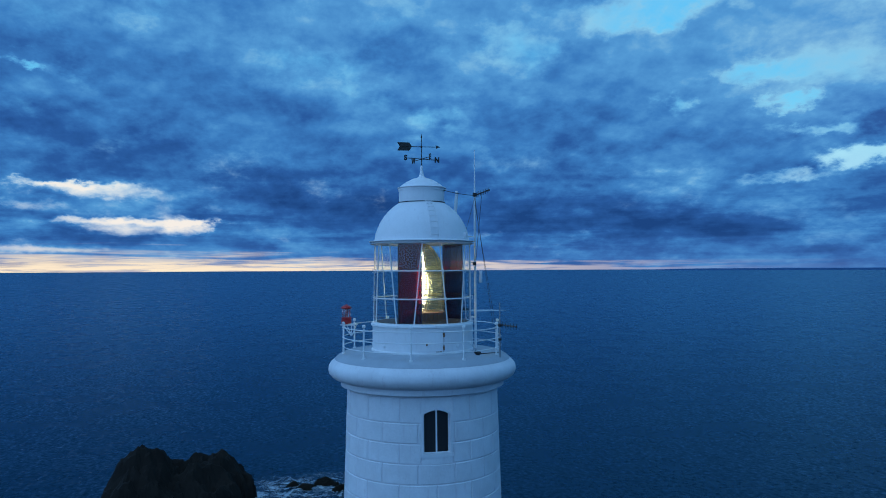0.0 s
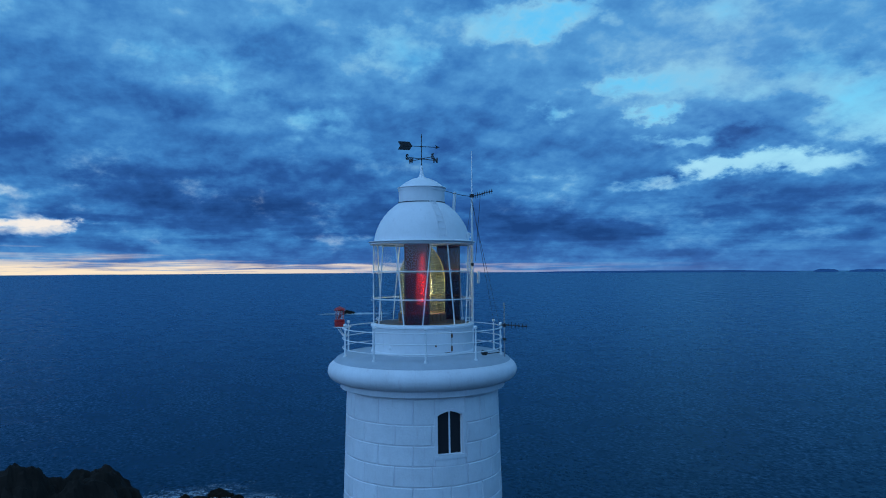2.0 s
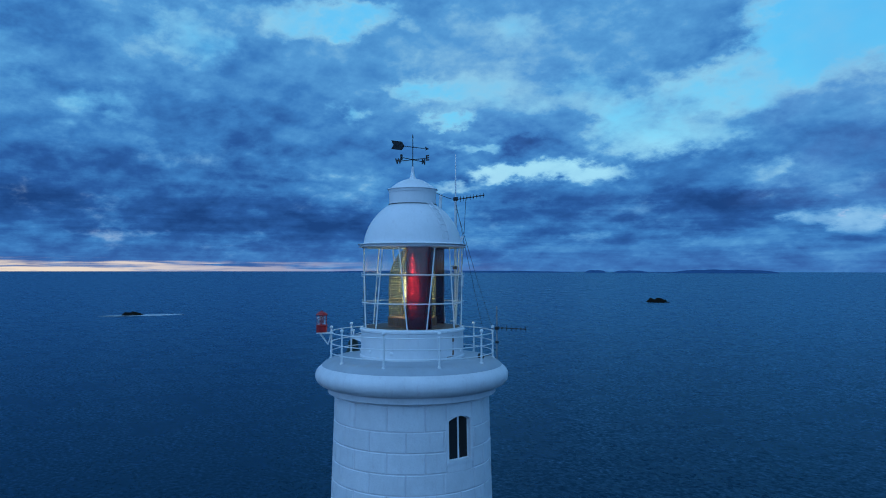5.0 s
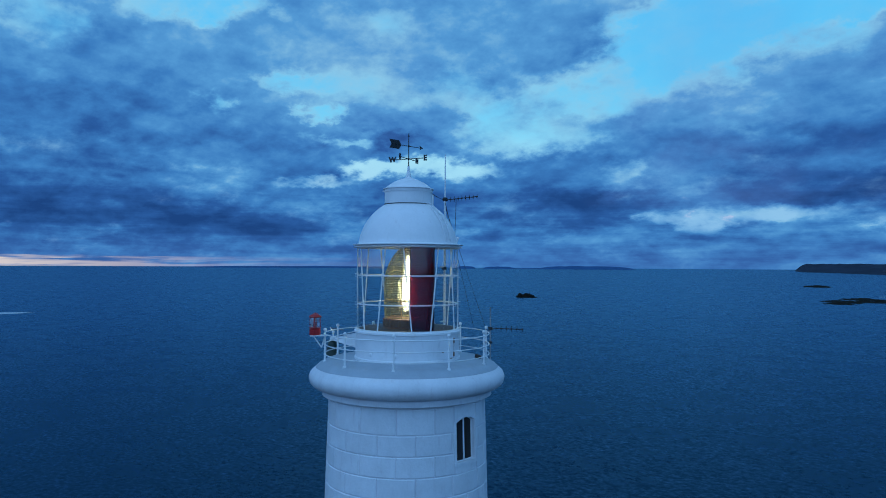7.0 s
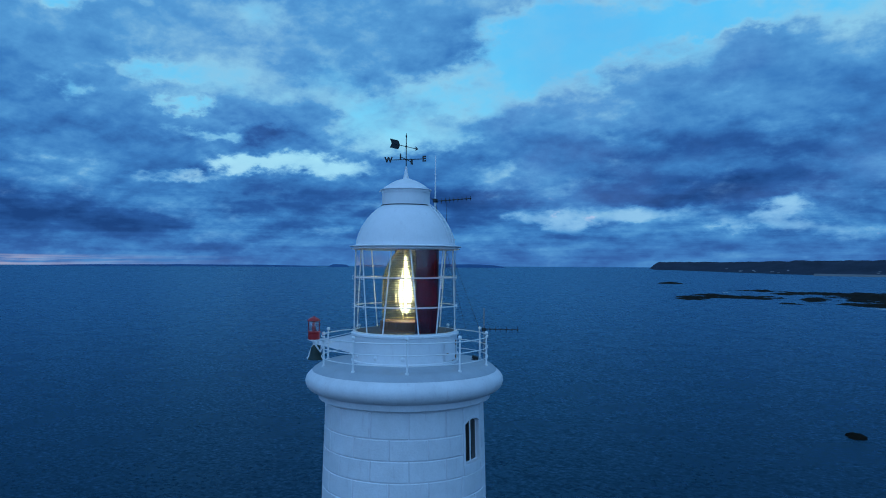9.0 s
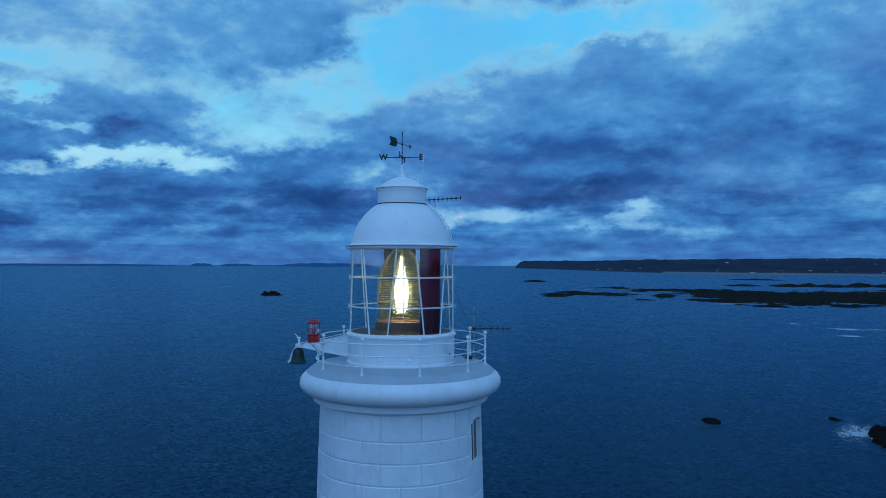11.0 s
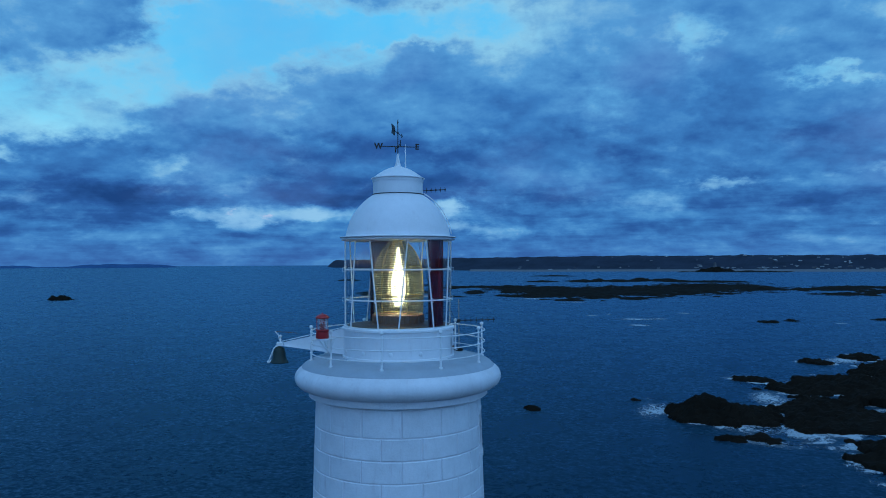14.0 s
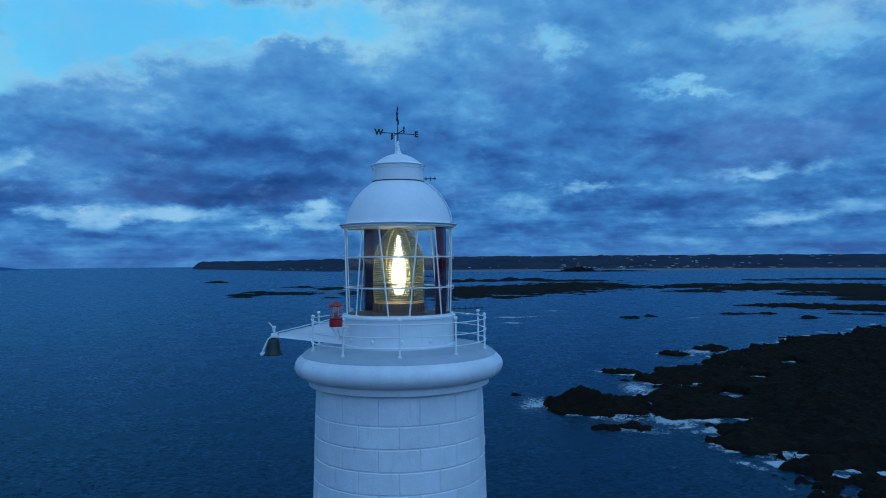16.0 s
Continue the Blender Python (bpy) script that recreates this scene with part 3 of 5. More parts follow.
low_stone = part("lower_stonework", lower_bm, STONE, lighthouse)
low_stone["kind"] = "stuff"


def on_wall(s, z, depth):
    """A point of the shaft: s metres along from the window's centre, depth behind the face."""
    r = shaft_radius(z)
    a = radians(WIN) + s / r
    return Vector(((r - depth) * math.cos(a), (r - depth) * math.sin(a), z))


def wall_prism(outline, d0, d1, bm=None):
    bm = bm or bmesh.new()
    front = [bm.verts.new(on_wall(s, z, d0)) for s, z in outline]
    rear = [bm.verts.new(on_wall(s, z, d1)) for s, z in outline]
    bm.faces.new(front)
    bm.faces.new(rear[::-1])
    k = len(outline)
    for i in range(k):
        bm.faces.new((front[i], rear[i], rear[(i + 1) % k], front[(i + 1) % k]))
    return bm


# dressed surround of the window: two jambs, a sill block and an arched head
S = radians(WIN_HALF) * 2.43 - 0.006
HW, SPRING, CROWN, SILL = 0.400, 37.92, 38.045, 36.80


def arch(half, spring, crown, n=10):
    return [(half * (1 - 2 * i / n), spring + (crown - spring) * (1 - (1 - 2 * i / n) ** 2)) for i in range(n + 1)]


bm = bmesh.new()
for k in range(8):
    s0, s1 = -S + 2 * S * k / 8, -S + 2 * S * (k + 1) / 8
    wall_prism([(s0, WIN_LOW), (s1, WIN_LOW), (s1, SILL - 0.05), (s0, SILL - 0.05)], 0.002, 0.30, bm)
window = tagged(part("window", bm, STONE, lighthouse))
for sgn in (-1, 1):
    part("jamb", wall_prism([(sgn * HW, SILL - 0.05), (sgn * S, SILL - 0.05), (sgn * S, SPRING), (sgn * HW, SPRING)], 0.002, 0.30), STONE, window)
crown = arch(HW, SPRING, CROWN)
head = [(-S, SPRING), (-S, WIN_HIGH), (-S / 2, WIN_HIGH), (0, WIN_HIGH), (S / 2, WIN_HIGH), (S, WIN_HIGH), (S, SPRING)]
part("head", wall_prism(head + crown, 0.002, 0.30), STONE, window)
# raised margin round the opening
bm = bmesh.new()
outer = [(-HW - 0.085, SILL - 0.05)] + [(s, z) for s, z in reversed(arch(HW + 0.085, SPRING + 0.02, CROWN + 0.075))] + [(HW + 0.085, SILL - 0.05)]
inner = [(-HW, SILL - 0.05)] + [(s, z) for s, z in reversed(arch(HW, SPRING, CROWN))] + [(HW, SILL - 0.05)]
for (o0, o1), (i0, i1) in zip(zip(outer, outer[1:]), zip(inner, inner[1:])):
    wall_prism([o0, o1, i1, i0], -0.012, 0.02, bm)
part("margin", bm, STONE, window)
part("sill", wall_prism([(-HW - 0.09, SILL - 0.10), (0, SILL - 0.10), (HW + 0.09, SILL - 0.10), (HW + 0.09, SILL), (0, SILL), (-HW - 0.09, SILL)], -0.03, 0.2), STONE, window)
bm = bmesh.new()
FR = 0.024
wall_prism([(-HW, SILL), (-HW + FR, SILL), (-HW + FR, SPRING), (-HW, SPRING)], 0.10, 0.16, bm)
wall_prism([(HW - FR, SILL), (HW, SILL), (HW, SPRING), (HW - FR, SPRING)], 0.10, 0.16, bm)
wall_prism([(-HW, SILL), (HW, SILL), (HW, SILL + FR), (-HW, SILL + FR)], 0.098, 0.158, bm)
for i in range(10):
    (s1, z1), (s0, z0) = crown[i], crown[i + 1]
    wall_prism([(s0, z0 - FR), (s1, z1 - FR), (s1, z1), (s0, z0)], 0.102, 0.162, bm)
frame_part = part("window_frame", bm, PAINT, window)
part("mullion", wall_prism([(-0.024, SILL + FR), (0.024, SILL + FR), (0.024, CROWN - 0.01), (-0.024, CROWN - 0.01)], 0.105, 0.16), PAINT, window)
for sgn in (-1, 1):
    part("pane", wall_prism([(sgn * 0.028, SILL + FR), (sgn * (HW - FR), SILL + FR), (sgn * (HW - FR), SPRING + 0.02), (sgn * 0.17, CROWN - 0.03), (sgn * 0.028, CROWN - 0.01)], 0.125, 0.131), WINDOWGLASS, window)
part("room", wall_prism([(-S, WIN_LOW), (S, WIN_LOW), (S, WIN_HIGH), (-S, WIN_HIGH)], 0.45, 0.46), INSIDE, window)

# cornice: fillet band and the great half-round
part("frieze", revolve([(2.38, 38.385), (2.402, 38.392), (2.404, 38.41), (2.44, 38.44), (2.50, 38.46)], 120), STONE, lighthouse)
part("fillet", revolve([(2.44, 38.455), (2.585, 38.465), (2.605, 38.48), (2.605, 38.64), (2.63, 38.67), (2.70, 38.68)], 120), STONE, lighthouse)
cornice_profile = [(2.60, 38.665)]
for i in range(13):
    a = radians(-92 + 142 * i / 12)
    cornice_profile.append((2.655 + 0.345 * math.cos(a), 38.99 + 0.315 * math.sin(a)))
cornice_profile += [(2.79, 39.30), (2.76, 39.33)]
SEG = 14
for k in range(SEG):
    part("cornice_stone", revolve(cornice_profile, 9, -46 + k * 360 / SEG + 0.06, -46 + (k + 1) * 360 / SEG - 0.06), STONE, lighthouse)
part("cornice_bed", revolve([(r - 0.010, z) for r, z in cornice_profile], 120), JOINT, lighthouse)
part("gallery_deck", revolve([(2.77, 39.20), (2.80, 39.302), (2.72, 39.375), (2.62, 39.44), (2.50, 39.49), (1.50, 39.545), (0.0, 39.545)], 120), DECK, lighthouse, "grey lead-covered gallery floor")

# lantern base wall
MR = 1.60
part("lantern_wall", revolve([(MR + 0.035, 39.52), (MR + 0.035, 39.59), (MR, 39.61), (MR, 40.30), (MR + 0.01, 40.33), (MR + 0.045, 40.35), (MR + 0.045, 40.40), (MR + 0.02, 40.42), (MR - 0.07, 40.425), (MR - 0.10, 40.40), (MR - 0.10, 39.5)], 120), PAINT, lighthouse)
for k in range(12):
    if k in (1, 2):
        continue
    a = -54 + 30 * k
    d = polar(1, a, 0)
    bm = ball(Vector((0, 0, 0)), 0.062, flat=1.0)
    part("wall_vent", bm, PAINT, lighthouse, at=Matrix.Translation(polar(MR, a, 39.75)) @ Matrix.Rotation(radians(a), 4, "Z") @ Matrix.Diagonal((0.55, 1, 1, 1)))
# hatch in the wall
hatch = part("hatch", revolve([(MR + 0.003, 39.64), (MR + 0.022, 39.64), (MR + 0.022, 40.24), (MR + 0.003, 40.24)], 10, -6.0, 16.4), PAINT, lighthouse, "white iron hatch streaked with rust")
for z in (39.74, 40.14):
    part("hinge", box(MR + 0.03, 0, z, 0.03, 0.05, 0.14, 0.006, m=Matrix.Rotation(radians(16.8), 4, "Z")), RUST, hatch)
part("latch", box(MR + 0.035, 0, 39.84, 0.04, 0.05, 0.05, 0.008, m=Matrix.Rotation(radians(-2.0), 4, "Z")), RUST, hatch)
for a0_, a1_, z0_, z1_ in ((-6.9, -6.2, 39.62, 40.27), (-6.9, 17.0, 40.247, 40.27)):
    part("hatch_frame", revolve([(MR + 0.001, z0_), (MR + 0.006, z0_), (MR + 0.006, z1_), (MR + 0.001, z1_)], 8, a0_, a1_), PAINT, hatch)
part("edge_strip", revolve([(MR + 0.003, 39.62), (MR + 0.026, 39.62), (MR + 0.026, 40.26), (MR + 0.003, 40.26)], 1, 16.5, 17.1), RUST, hatch)
part("drip", revolve([(MR + 0.002, 39.615), (MR + 0.012, 39.615), (MR + 0.012, 39.632), (MR + 0.002, 39.632)], 3, 8.0, 15.0), RUST, hatch)

# glazing: leaning bars in pairs, three tiers of curved panes
GR, G0, G1 = 1.555, 40.425, 42.955
TIERS = (G0, 41.21, 42.07, G1)
CENTRE = -26.6


def lean(side, k, z):
    f = (z - G0) / (G1 - G0)
    return CENTRE + 60 * k + side * (10.5 + 9.7 * f)


for k in range(6):
    for side in (-1, 1):
        pts = [polar(GR, lean(side, k, z), z) for z in np.linspace(G0, G1, 7)]
        part("glazing_bar", path_tube(pts, 0.021, 6), IRON, lighthouse)
for z in TIERS[1:3]:
    part("glazing_ring", ring(GR + 0.004, z, 0.020, 96, 8), IRON, lighthouse)
    for k in range(6):
        for side in (-1, 1):
            a = lean(side, k, z)
            part("grab_handle", path_tube([polar(GR + 0.01, a, z + 0.055), polar(GR + 0.075, a, z + 0.055), polar(GR + 0.075, a, z - 0.055), polar(GR + 0.01, a, z - 0.055)], 0.009, 5), IRON, lighthouse)
part("glazing_sill", revolve([(GR - 0.05, G0 - 0.005), (GR + 0.035, G0 - 0.005), (GR + 0.035, G0 + 0.03), (GR - 0.05, G0 + 0.03)], 96), IRON, lighthouse)
part("glazing_head", revolve([(GR - 0.05, G1 - 0.05), (GR + 0.03, G1 - 0.05), (GR + 0.03, G1 + 0.01), (GR - 0.05, G1 + 0.01)], 96), IRON, lighthouse)
for z0, z1 in zip(TIERS, TIERS[1:]):
    for k in range(6):
        for (s0, k0), (s1, k1) in (((-1, k), (1, k)), ((1, k), (-1, k + 1))):
            bm = bmesh.new()
            rows_ = []
            for z in (z0, z1):
                a, b = lean(s0, k0, z), lean(s1, k1, z)
                rows_.append([bm.verts.new(polar(GR - 0.004, a + (b - a) * i / 5, z)) for i in range(6)])
            for i in range(5):
                bm.faces.new((rows_[0][i], rows_[0][i + 1], rows_[1][i + 1], rows_[1][i]))
            pane = part("glass_pane", bm, PANE, lighthouse)
            pane.visible_shadow = False

# roof: gutter rim, dome, vent drum, cap
part("eave", revolve([(1.50, 42.985), (1.60, 42.985), (1.705, 42.992), (1.716, 43.004), (1.710, 43.020), (1.60, 43.032), (1.555, 43.050), (1.50, 43.05)], 120), PAINT, lighthouse)
part("gutter", revolve([(1.58, 42.922), (1.672, 42.926), (1.680, 42.938), (1.672, 42.952), (1.600, 42.958), (1.600, 42.984)], 96), PAINT, lighthouse)
part("soffit", revolve([(1.60, 42.965), (0.0, 42.985)], 96), PAINT, lighthouse)
dome = []
for i in range(19):
    f = i / 18
    rise_ = 0.862 * math.sin(f * math.pi / 2)
    dome.append((1.528 * math.sqrt(1 - rise_ ** 1.7), 43.035 + 1.43 * rise_))
DOME_TOP = dome[-1][1]
part("dome", revolve([(1.53, 43.03)] + dome + [(0.70, DOME_TOP + 0.02)], 120), PAINT, lighthouse, "smooth white painted metal dome")


def dome_at(a, f, off):
    i = f * 18
    j = min(17, int(i))
    r = dome[j][0] + (dome[j + 1][0] - dome[j][0]) * (i - j)
    z = dome[j][1] + (dome[j + 1][1] - dome[j][1]) * (i - j)
    return polar(r + off * 0.8, a, z + off * 0.6)


LADDER = 8.0
ladder = part("ladder", path_tube([dome_at(LADDER - 4.2 - 2.8 * f, f, 0.06) for f in np.linspace(0.02, 0.97, 12)], 0.013, 6), PAINT, lighthouse)
part("stringer", path_tube([dome_at(LADDER + 4.2 + 2.8 * f, f, 0.06) for f in np.linspace(0.02, 0.97, 12)], 0.013, 6), PAINT, ladder)
for f in np.linspace(0.06, 0.92, 9):
    part("rung", tube(dome_at(LADDER - 4.2 - 2.8 * f, f, 0.06), dome_at(LADDER + 4.2 + 2.8 * f, f, 0.06), 0.011, n=6), PAINT, ladder)
part("drum_seam", revolve([(0.70, DOME_TOP - 0.01), (0.76, DOME_TOP - 0.01), (0.76, DOME_TOP + 0.012), (0.70, DOME_TOP + 0.012)], 72), DARK, lighthouse)
part("vent_drum", revolve([(0.735, DOME_TOP + 0.0), (0.735, 44.66), (0.725, 44.67)], 72), PAINT, lighthouse)
part("cap_rim", revolve([(0.70, 44.645), (0.752, 44.645), (0.756, 44.725), (0.785, 44.73), (0.792, 44.743), (0.785, 44.758), (0.70, 44.765)], 72), PAINT, lighthouse)
cap = [(0.735, 44.755)]
cap += [(0.735 * r_, 44.765 + 0.335 * (1 - r_ ** 1.9)) for r_ in (0.97, 0.9, 0.8, 0.7, 0.6, 0.5, 0.4, 0.3, 0.2)]
cap += [(0.095, 45.12), (0.062, 45.22), (0.043, 45.36), (0.03, 45.48), (0.0, 45.49)]
part("cap", revolve(cap, 72), PAINT, lighthouse)
for a in (CENTRE, CENTRE + 120, CENTRE + 240):
    part("rim_lug", tube(polar(0.785, a, 44.71), polar(0.84, a, 44.71), 0.014, n=6), PAINT, lighthouse)
part("vent_pipe", tube(polar(1.12, 98, 43.75), polar(1.20, 98, 44.68), 0.055, 0.05, 14), PAINT, lighthouse)
part("roof_stub", tube(polar(1.50, 55, 43.1), polar(1.58, 55, 43.28), 0.05, 0.05, 12), PAINT, lighthouse)

# ---------- weather vane ----------
vane = thing("weather_vane", "black iron arrow weather vane with compass letters on the roof", "weather vane", at=(0, 0, 45.45))


def vpart(name, bm, parent=None, label=""):
    bm.transform(Matrix.Translation((0, 0, -45.45)))
    return part(name, bm, BLACK, parent or vane, label)


vpart("spindle", tube((0, 0, 45.45), (0, 0, 46.42), 0.016, 0.012, 8))
vpart("tip", tube((0, 0, 46.40), (0, 0, 46.52), 0.026, 0.002, 8))
vpart("collar", ball((0, 0, 46.10), 0.034))
vpart("boss", ball((0, 0, 45.70), 0.036))
LETTER = 45.70
for k, ch in enumerate("ENWS"):
    a = 21 + 90 * k
    arm = vpart("arm", tube((0, 0, LETTER), polar(0.50, a, LETTER), 0.013, n=6))
    curve = bpy.data.curves.new("letter", "FONT")
    curve.body, curve.size, curve.extrude = ch, 0.235, 0.010
    curve.offset = 0.010
    curve.align_x, curve.align_y = "CENTER", "CENTER"
    tmp = bpy.data.objects.new("tmp", curve)
    scene.collection.objects.link(tmp)
    me = bpy.data.meshes.new_from_object(tmp.evaluated_get(bpy.context.evaluated_depsgraph_get()))
    bpy.data.objects.remove(tmp)
    me.materials.clear()
    me.materials.append(BLACK)
    letter = new("letter", me)
    letter.parent = arm
    # the letters stand upright in the plane of their own arm, to be read from the south or east side
    facing = 21 if ch in "EW" else 111 - 0
    letter.matrix_basis = Matrix.Translation(polar(0.575, a, LETTER - 45.45)) @ Matrix.Rotation(radians(facing), 4, "Z") @ Matrix.Rotation(radians(90), 4, "X")
ARROW = 91.0
vpart("arrow_shaft", tube(polar(0.70, ARROW + 180, 46.10), polar(0.50, ARROW, 46.10), 0.011, n=6))
vpart("arrow_head", plate([polar(0.46, ARROW, 46.165), polar(0.62, ARROW, 46.10), polar(0.46, ARROW, 46.035), polar(0.50, ARROW, 46.10)], 0.014))
vpart("arrow_tail", plate([polar(0.32, ARROW + 180, 46.10 + 0.02), polar(0.40, ARROW + 180, 46.235), polar(0.79, ARROW + 180, 46.235), polar(0.71, ARROW + 180, 46.10), polar(0.79, ARROW + 180, 45.965), polar(0.40, ARROW + 180, 45.965), polar(0.32, ARROW + 180, 46.08)], 0.014))

# ---------- the optic inside the lantern ----------
optic = thing("lighthouse_lens", "glass prism beehive lens in a brass frame with the lamp lit", "lens", at=(0, 0, 39.45))


def opart(name, bm, mat, parent=None, label="", smooth=True):
    bm.transform(Matrix.Translation((0, 0, -39.45)))
    return part(name, bm, mat, parent or optic, label, smooth)


def lens_radius(z):
    if z < 42.05:
        return 0.70 + 0.02 * math.sin((z - 40.75) / 1.3 * math.pi)
    f = min(1.0, (z - 42.05) / 0.92)
    return 0.70 * math.sqrt(max(0.0, 1 - f ** 1.5)) * 0.86 + 0.14 * 0.70 * (1 - f)


opart("pedestal", revolve([(0.0, 39.45), (0.80, 39.45), (0.80, 40.46), (0.74, 40.50), (0.74, 40.74), (0.66, 40.76), (0.0, 40.76)], 64), WOOD)
for k in range(30):
    opart("slat", box(0.752, 0, 40.63, 0.03, 0.085, 0.23, 0.008, m=Matrix.Rotation(TAU * k / 30, 4, "Z")), WOOD)
prisms = 40
zs = np.linspace(40.80, 42.90, prisms + 1)
for z0, z1 in zip(zs, zs[1:]):
    r0, r1 = max(0.12, lens_radius(z0)), max(0.10, lens_radius(z1))
    opart("prism", revolve([(r0, z0 + 0.004), ((r0 + r1) / 2 + 0.034, z0 + 0.65 * (z1 - z0)), (r1, z1 - 0.007)], 48), PRISM, smooth=False)
    opart("prism_joint", revolve([(r1 + 0.003, z1 - 0.008), (r1 + 0.006, z1 - 0.003), (r1 + 0.003, z1 + 0.004)], 40), JOINTING)
for k in range(6):
    pts = [polar(max(0.12, lens_radius(z)) + 0.018, CENTRE + 30 + 60 * k, z) for z in np.linspace(40.78, 42.90, 14)]
    opart("lens_rib", path_tube(pts, 0.013, 5), BRASS)
for z in (40.78, 41.30, 42.05):
    opart("lens_band", ring(lens_radius(z) + 0.012, z, 0.014, 48, 6), BRASS)
opart("lens_crown", revolve([(0.0, 42.93), (0.15, 42.93), (0.15, 42.86), (0.10, 42.86)], 24), BRASS)
# the burning lamp: a tall bright column behind the prisms
flame = [(0.0, 41.02), (0.020, 41.08), (0.034, 41.24), (0.050, 41.45), (0.054, 41.62), (0.046, 41.90), (0.030, 42.16), (0.016, 42.46), (0.0, 42.74)]
opart("burner", revolve(flame, 24), LAMP, label="glowing warm white lamp")
# added glowing sheath: glare of the lamp, given a shape round the flame
mantle = [(0.10, 40.98), (0.15, 41.08), (0.19, 41.26), (0.215, 41.48), (0.215, 41.68), (0.185, 41.90), (0.125, 42.14), (0.075, 42.40), (0.04, 42.70)]
opart("mantle", revolve(mantle, 36), GLARE, label="added glowing sheath standing for lamp glare in the prisms")
# shell added only to scatter lamplight into a soft bloom round the flame
opart("chimney", revolve([(0.24, 40.95), (0.28, 41.10), (0.32, 41.35), (0.33, 41.60), (0.29, 41.90), (0.20, 42.20), (0.12, 42.50), (0.06, 42.78)], 36), MILK, label="added frosted glass shell that gives the lamp a soft halo")
for a0, a1 in ((-38.8, -7.5), (100, 142)):
    screen = opart("colour_screen", revolve([(1.38, 40.46), (1.38, 42.94)], 12, a0, a1), REDPANE, label="tall ruby glass sector screen")
    for a in (a0, a1):
        bm = tube(polar(1.38, a, 40.46 - 39.45), polar(1.38, a, 42.94 - 39.45), 0.014, n=6)
        part("screen_stile", bm, DARK, screen)
opart("floor_ring", revolve([(0.80, 40.44), (1.50, 40.44), (1.50, 40.46), (0.80, 40.46)], 72), FLOORING)
lamp_data = bpy.data.lights.new("lamp", "POINT")
lamp_data.energy = LAMPWATT
lamp_data.color = (1.0, 0.91, 0.72)
lamp_data.shadow_soft_size = 0.12
lamp = new("lamp_glow", lamp_data)
lamp.location = (0, 0, 41.65)

# ---------- gallery railing ----------
railing = thing("railing", "white iron gallery railing with ball-topped posts and three rails", "railing", at=(0, 0, 39.4))
RR = 2.53


def rpart(name, bm, parent=None):
    bm.transform(Matrix.Translation((0, 0, -39.4)))
    return part(name, bm, IRON, parent or railing)


for z, r in ((40.30, 0.017), (39.98, 0.015), (39.69, 0.015)):
    rpart("rail", ring(RR, z, r, 120, 8))
for k in range(10):
    a = -14.2 + 36 * k
    post = rpart("post", tube(polar(RR, a, 39.46), polar(RR, a, 40.36), 0.030, 0.026, 10))
    rpart("knob", ball(polar(RR, a, 40.425), 0.056), post)
    rpart("foot", tube(polar(RR, a, 39.455), polar(RR, a, 39.505), 0.06, 0.05, 12), post)
    for z in (40.30, 39.98, 39.69):
        rpart("joint_ball", ball(polar(RR, a, z), 0.040, n=10), post)

# ---------- red lamp on its bracket ----------
LA = -121.7
lx = polar(2.83, LA, 0)
red_lamp = thing("signal_lamp", "small red lantern with a low domed cap on a white bracket", "lamp", at=(lx.x, lx.y, 40.27))


def lpart(name, bm, mat, parent=None):
    return part(name, bm, mat, parent or red_lamp)


lpart("base", revolve([(0.0, 0.0), (0.165, 0.0), (0.17, 0.02), (0.17, 0.17), (0.15, 0.19), (0.18, 0.20), (0.18, 0.225), (0.12, 0.24), (0.0, 0.24)], 28), RED)
lpart("lens", revolve([(0.135, 0.235), (0.150, 0.28), (0.155, 0.38), (0.150, 0.48), (0.135, 0.53)], 28), CLEAR)
lpart("lamp_holder", revolve([(0.0, 0.24), (0.055, 0.24), (0.060, 0.38), (0.055, 0.52), (0.0, 0.525)], 12), RED)
for k in range(4):
    a = radians(45 + 90 * k)
    lpart("stay", tube((0.160 * math.cos(a), 0.160 * math.sin(a), 0.22), (0.160 * math.cos(a), 0.160 * math.sin(a), 0.53), 0.009, n=6), RED)
lpart("hood", revolve([(0.0, 0.675), (0.02, 0.67), (0.03, 0.650), (0.08, 0.635), (0.14, 0.60), (0.185, 0.56), (0.19, 0.54), (0.17, 0.525), (0.0, 0.525)], 28), RED)
lb = Matrix.Rotation(radians(LA), 4, "Z")
shelf = lpart("shelf", box(-0.10, 0, -0.018, 0.50, 0.34, 0.03, 0.006, m=lb), IRON)
for sgn in (-1, 1):
    lpart("strut", tube(lb @ Vector((0.05, sgn * 0.10, -0.03)), lb @ Vector((-0.20, sgn * 0.02, -0.38)), 0.018, n=6), IRON, shelf)
    lpart("brace", tube(lb @ Vector((-0.30, sgn * 0.16, -0.03)), lb @ Vector((-0.20, sgn * 0.02, -0.38)), 0.014, n=6), IRON, shelf)

# ---------- fog bell on its outrigger ----------
BA = 183.5
bell_arm = thing("bell_bracket", "white tapered steel outrigger fixed to the lantern gallery", "bracket", at=(0, 0, 39.45))
u, side = polar(1, BA, 0), polar(1, BA + 90, 0)


def bw(r, s, z):
    return u * r + side * s + Vector((0, 0, z))


def barm(name, bm, mat, parent=None):
    bm.transform(Matrix.Translation((0, 0, -39.45)))
    return part(name, bm, mat, parent or bell_arm)


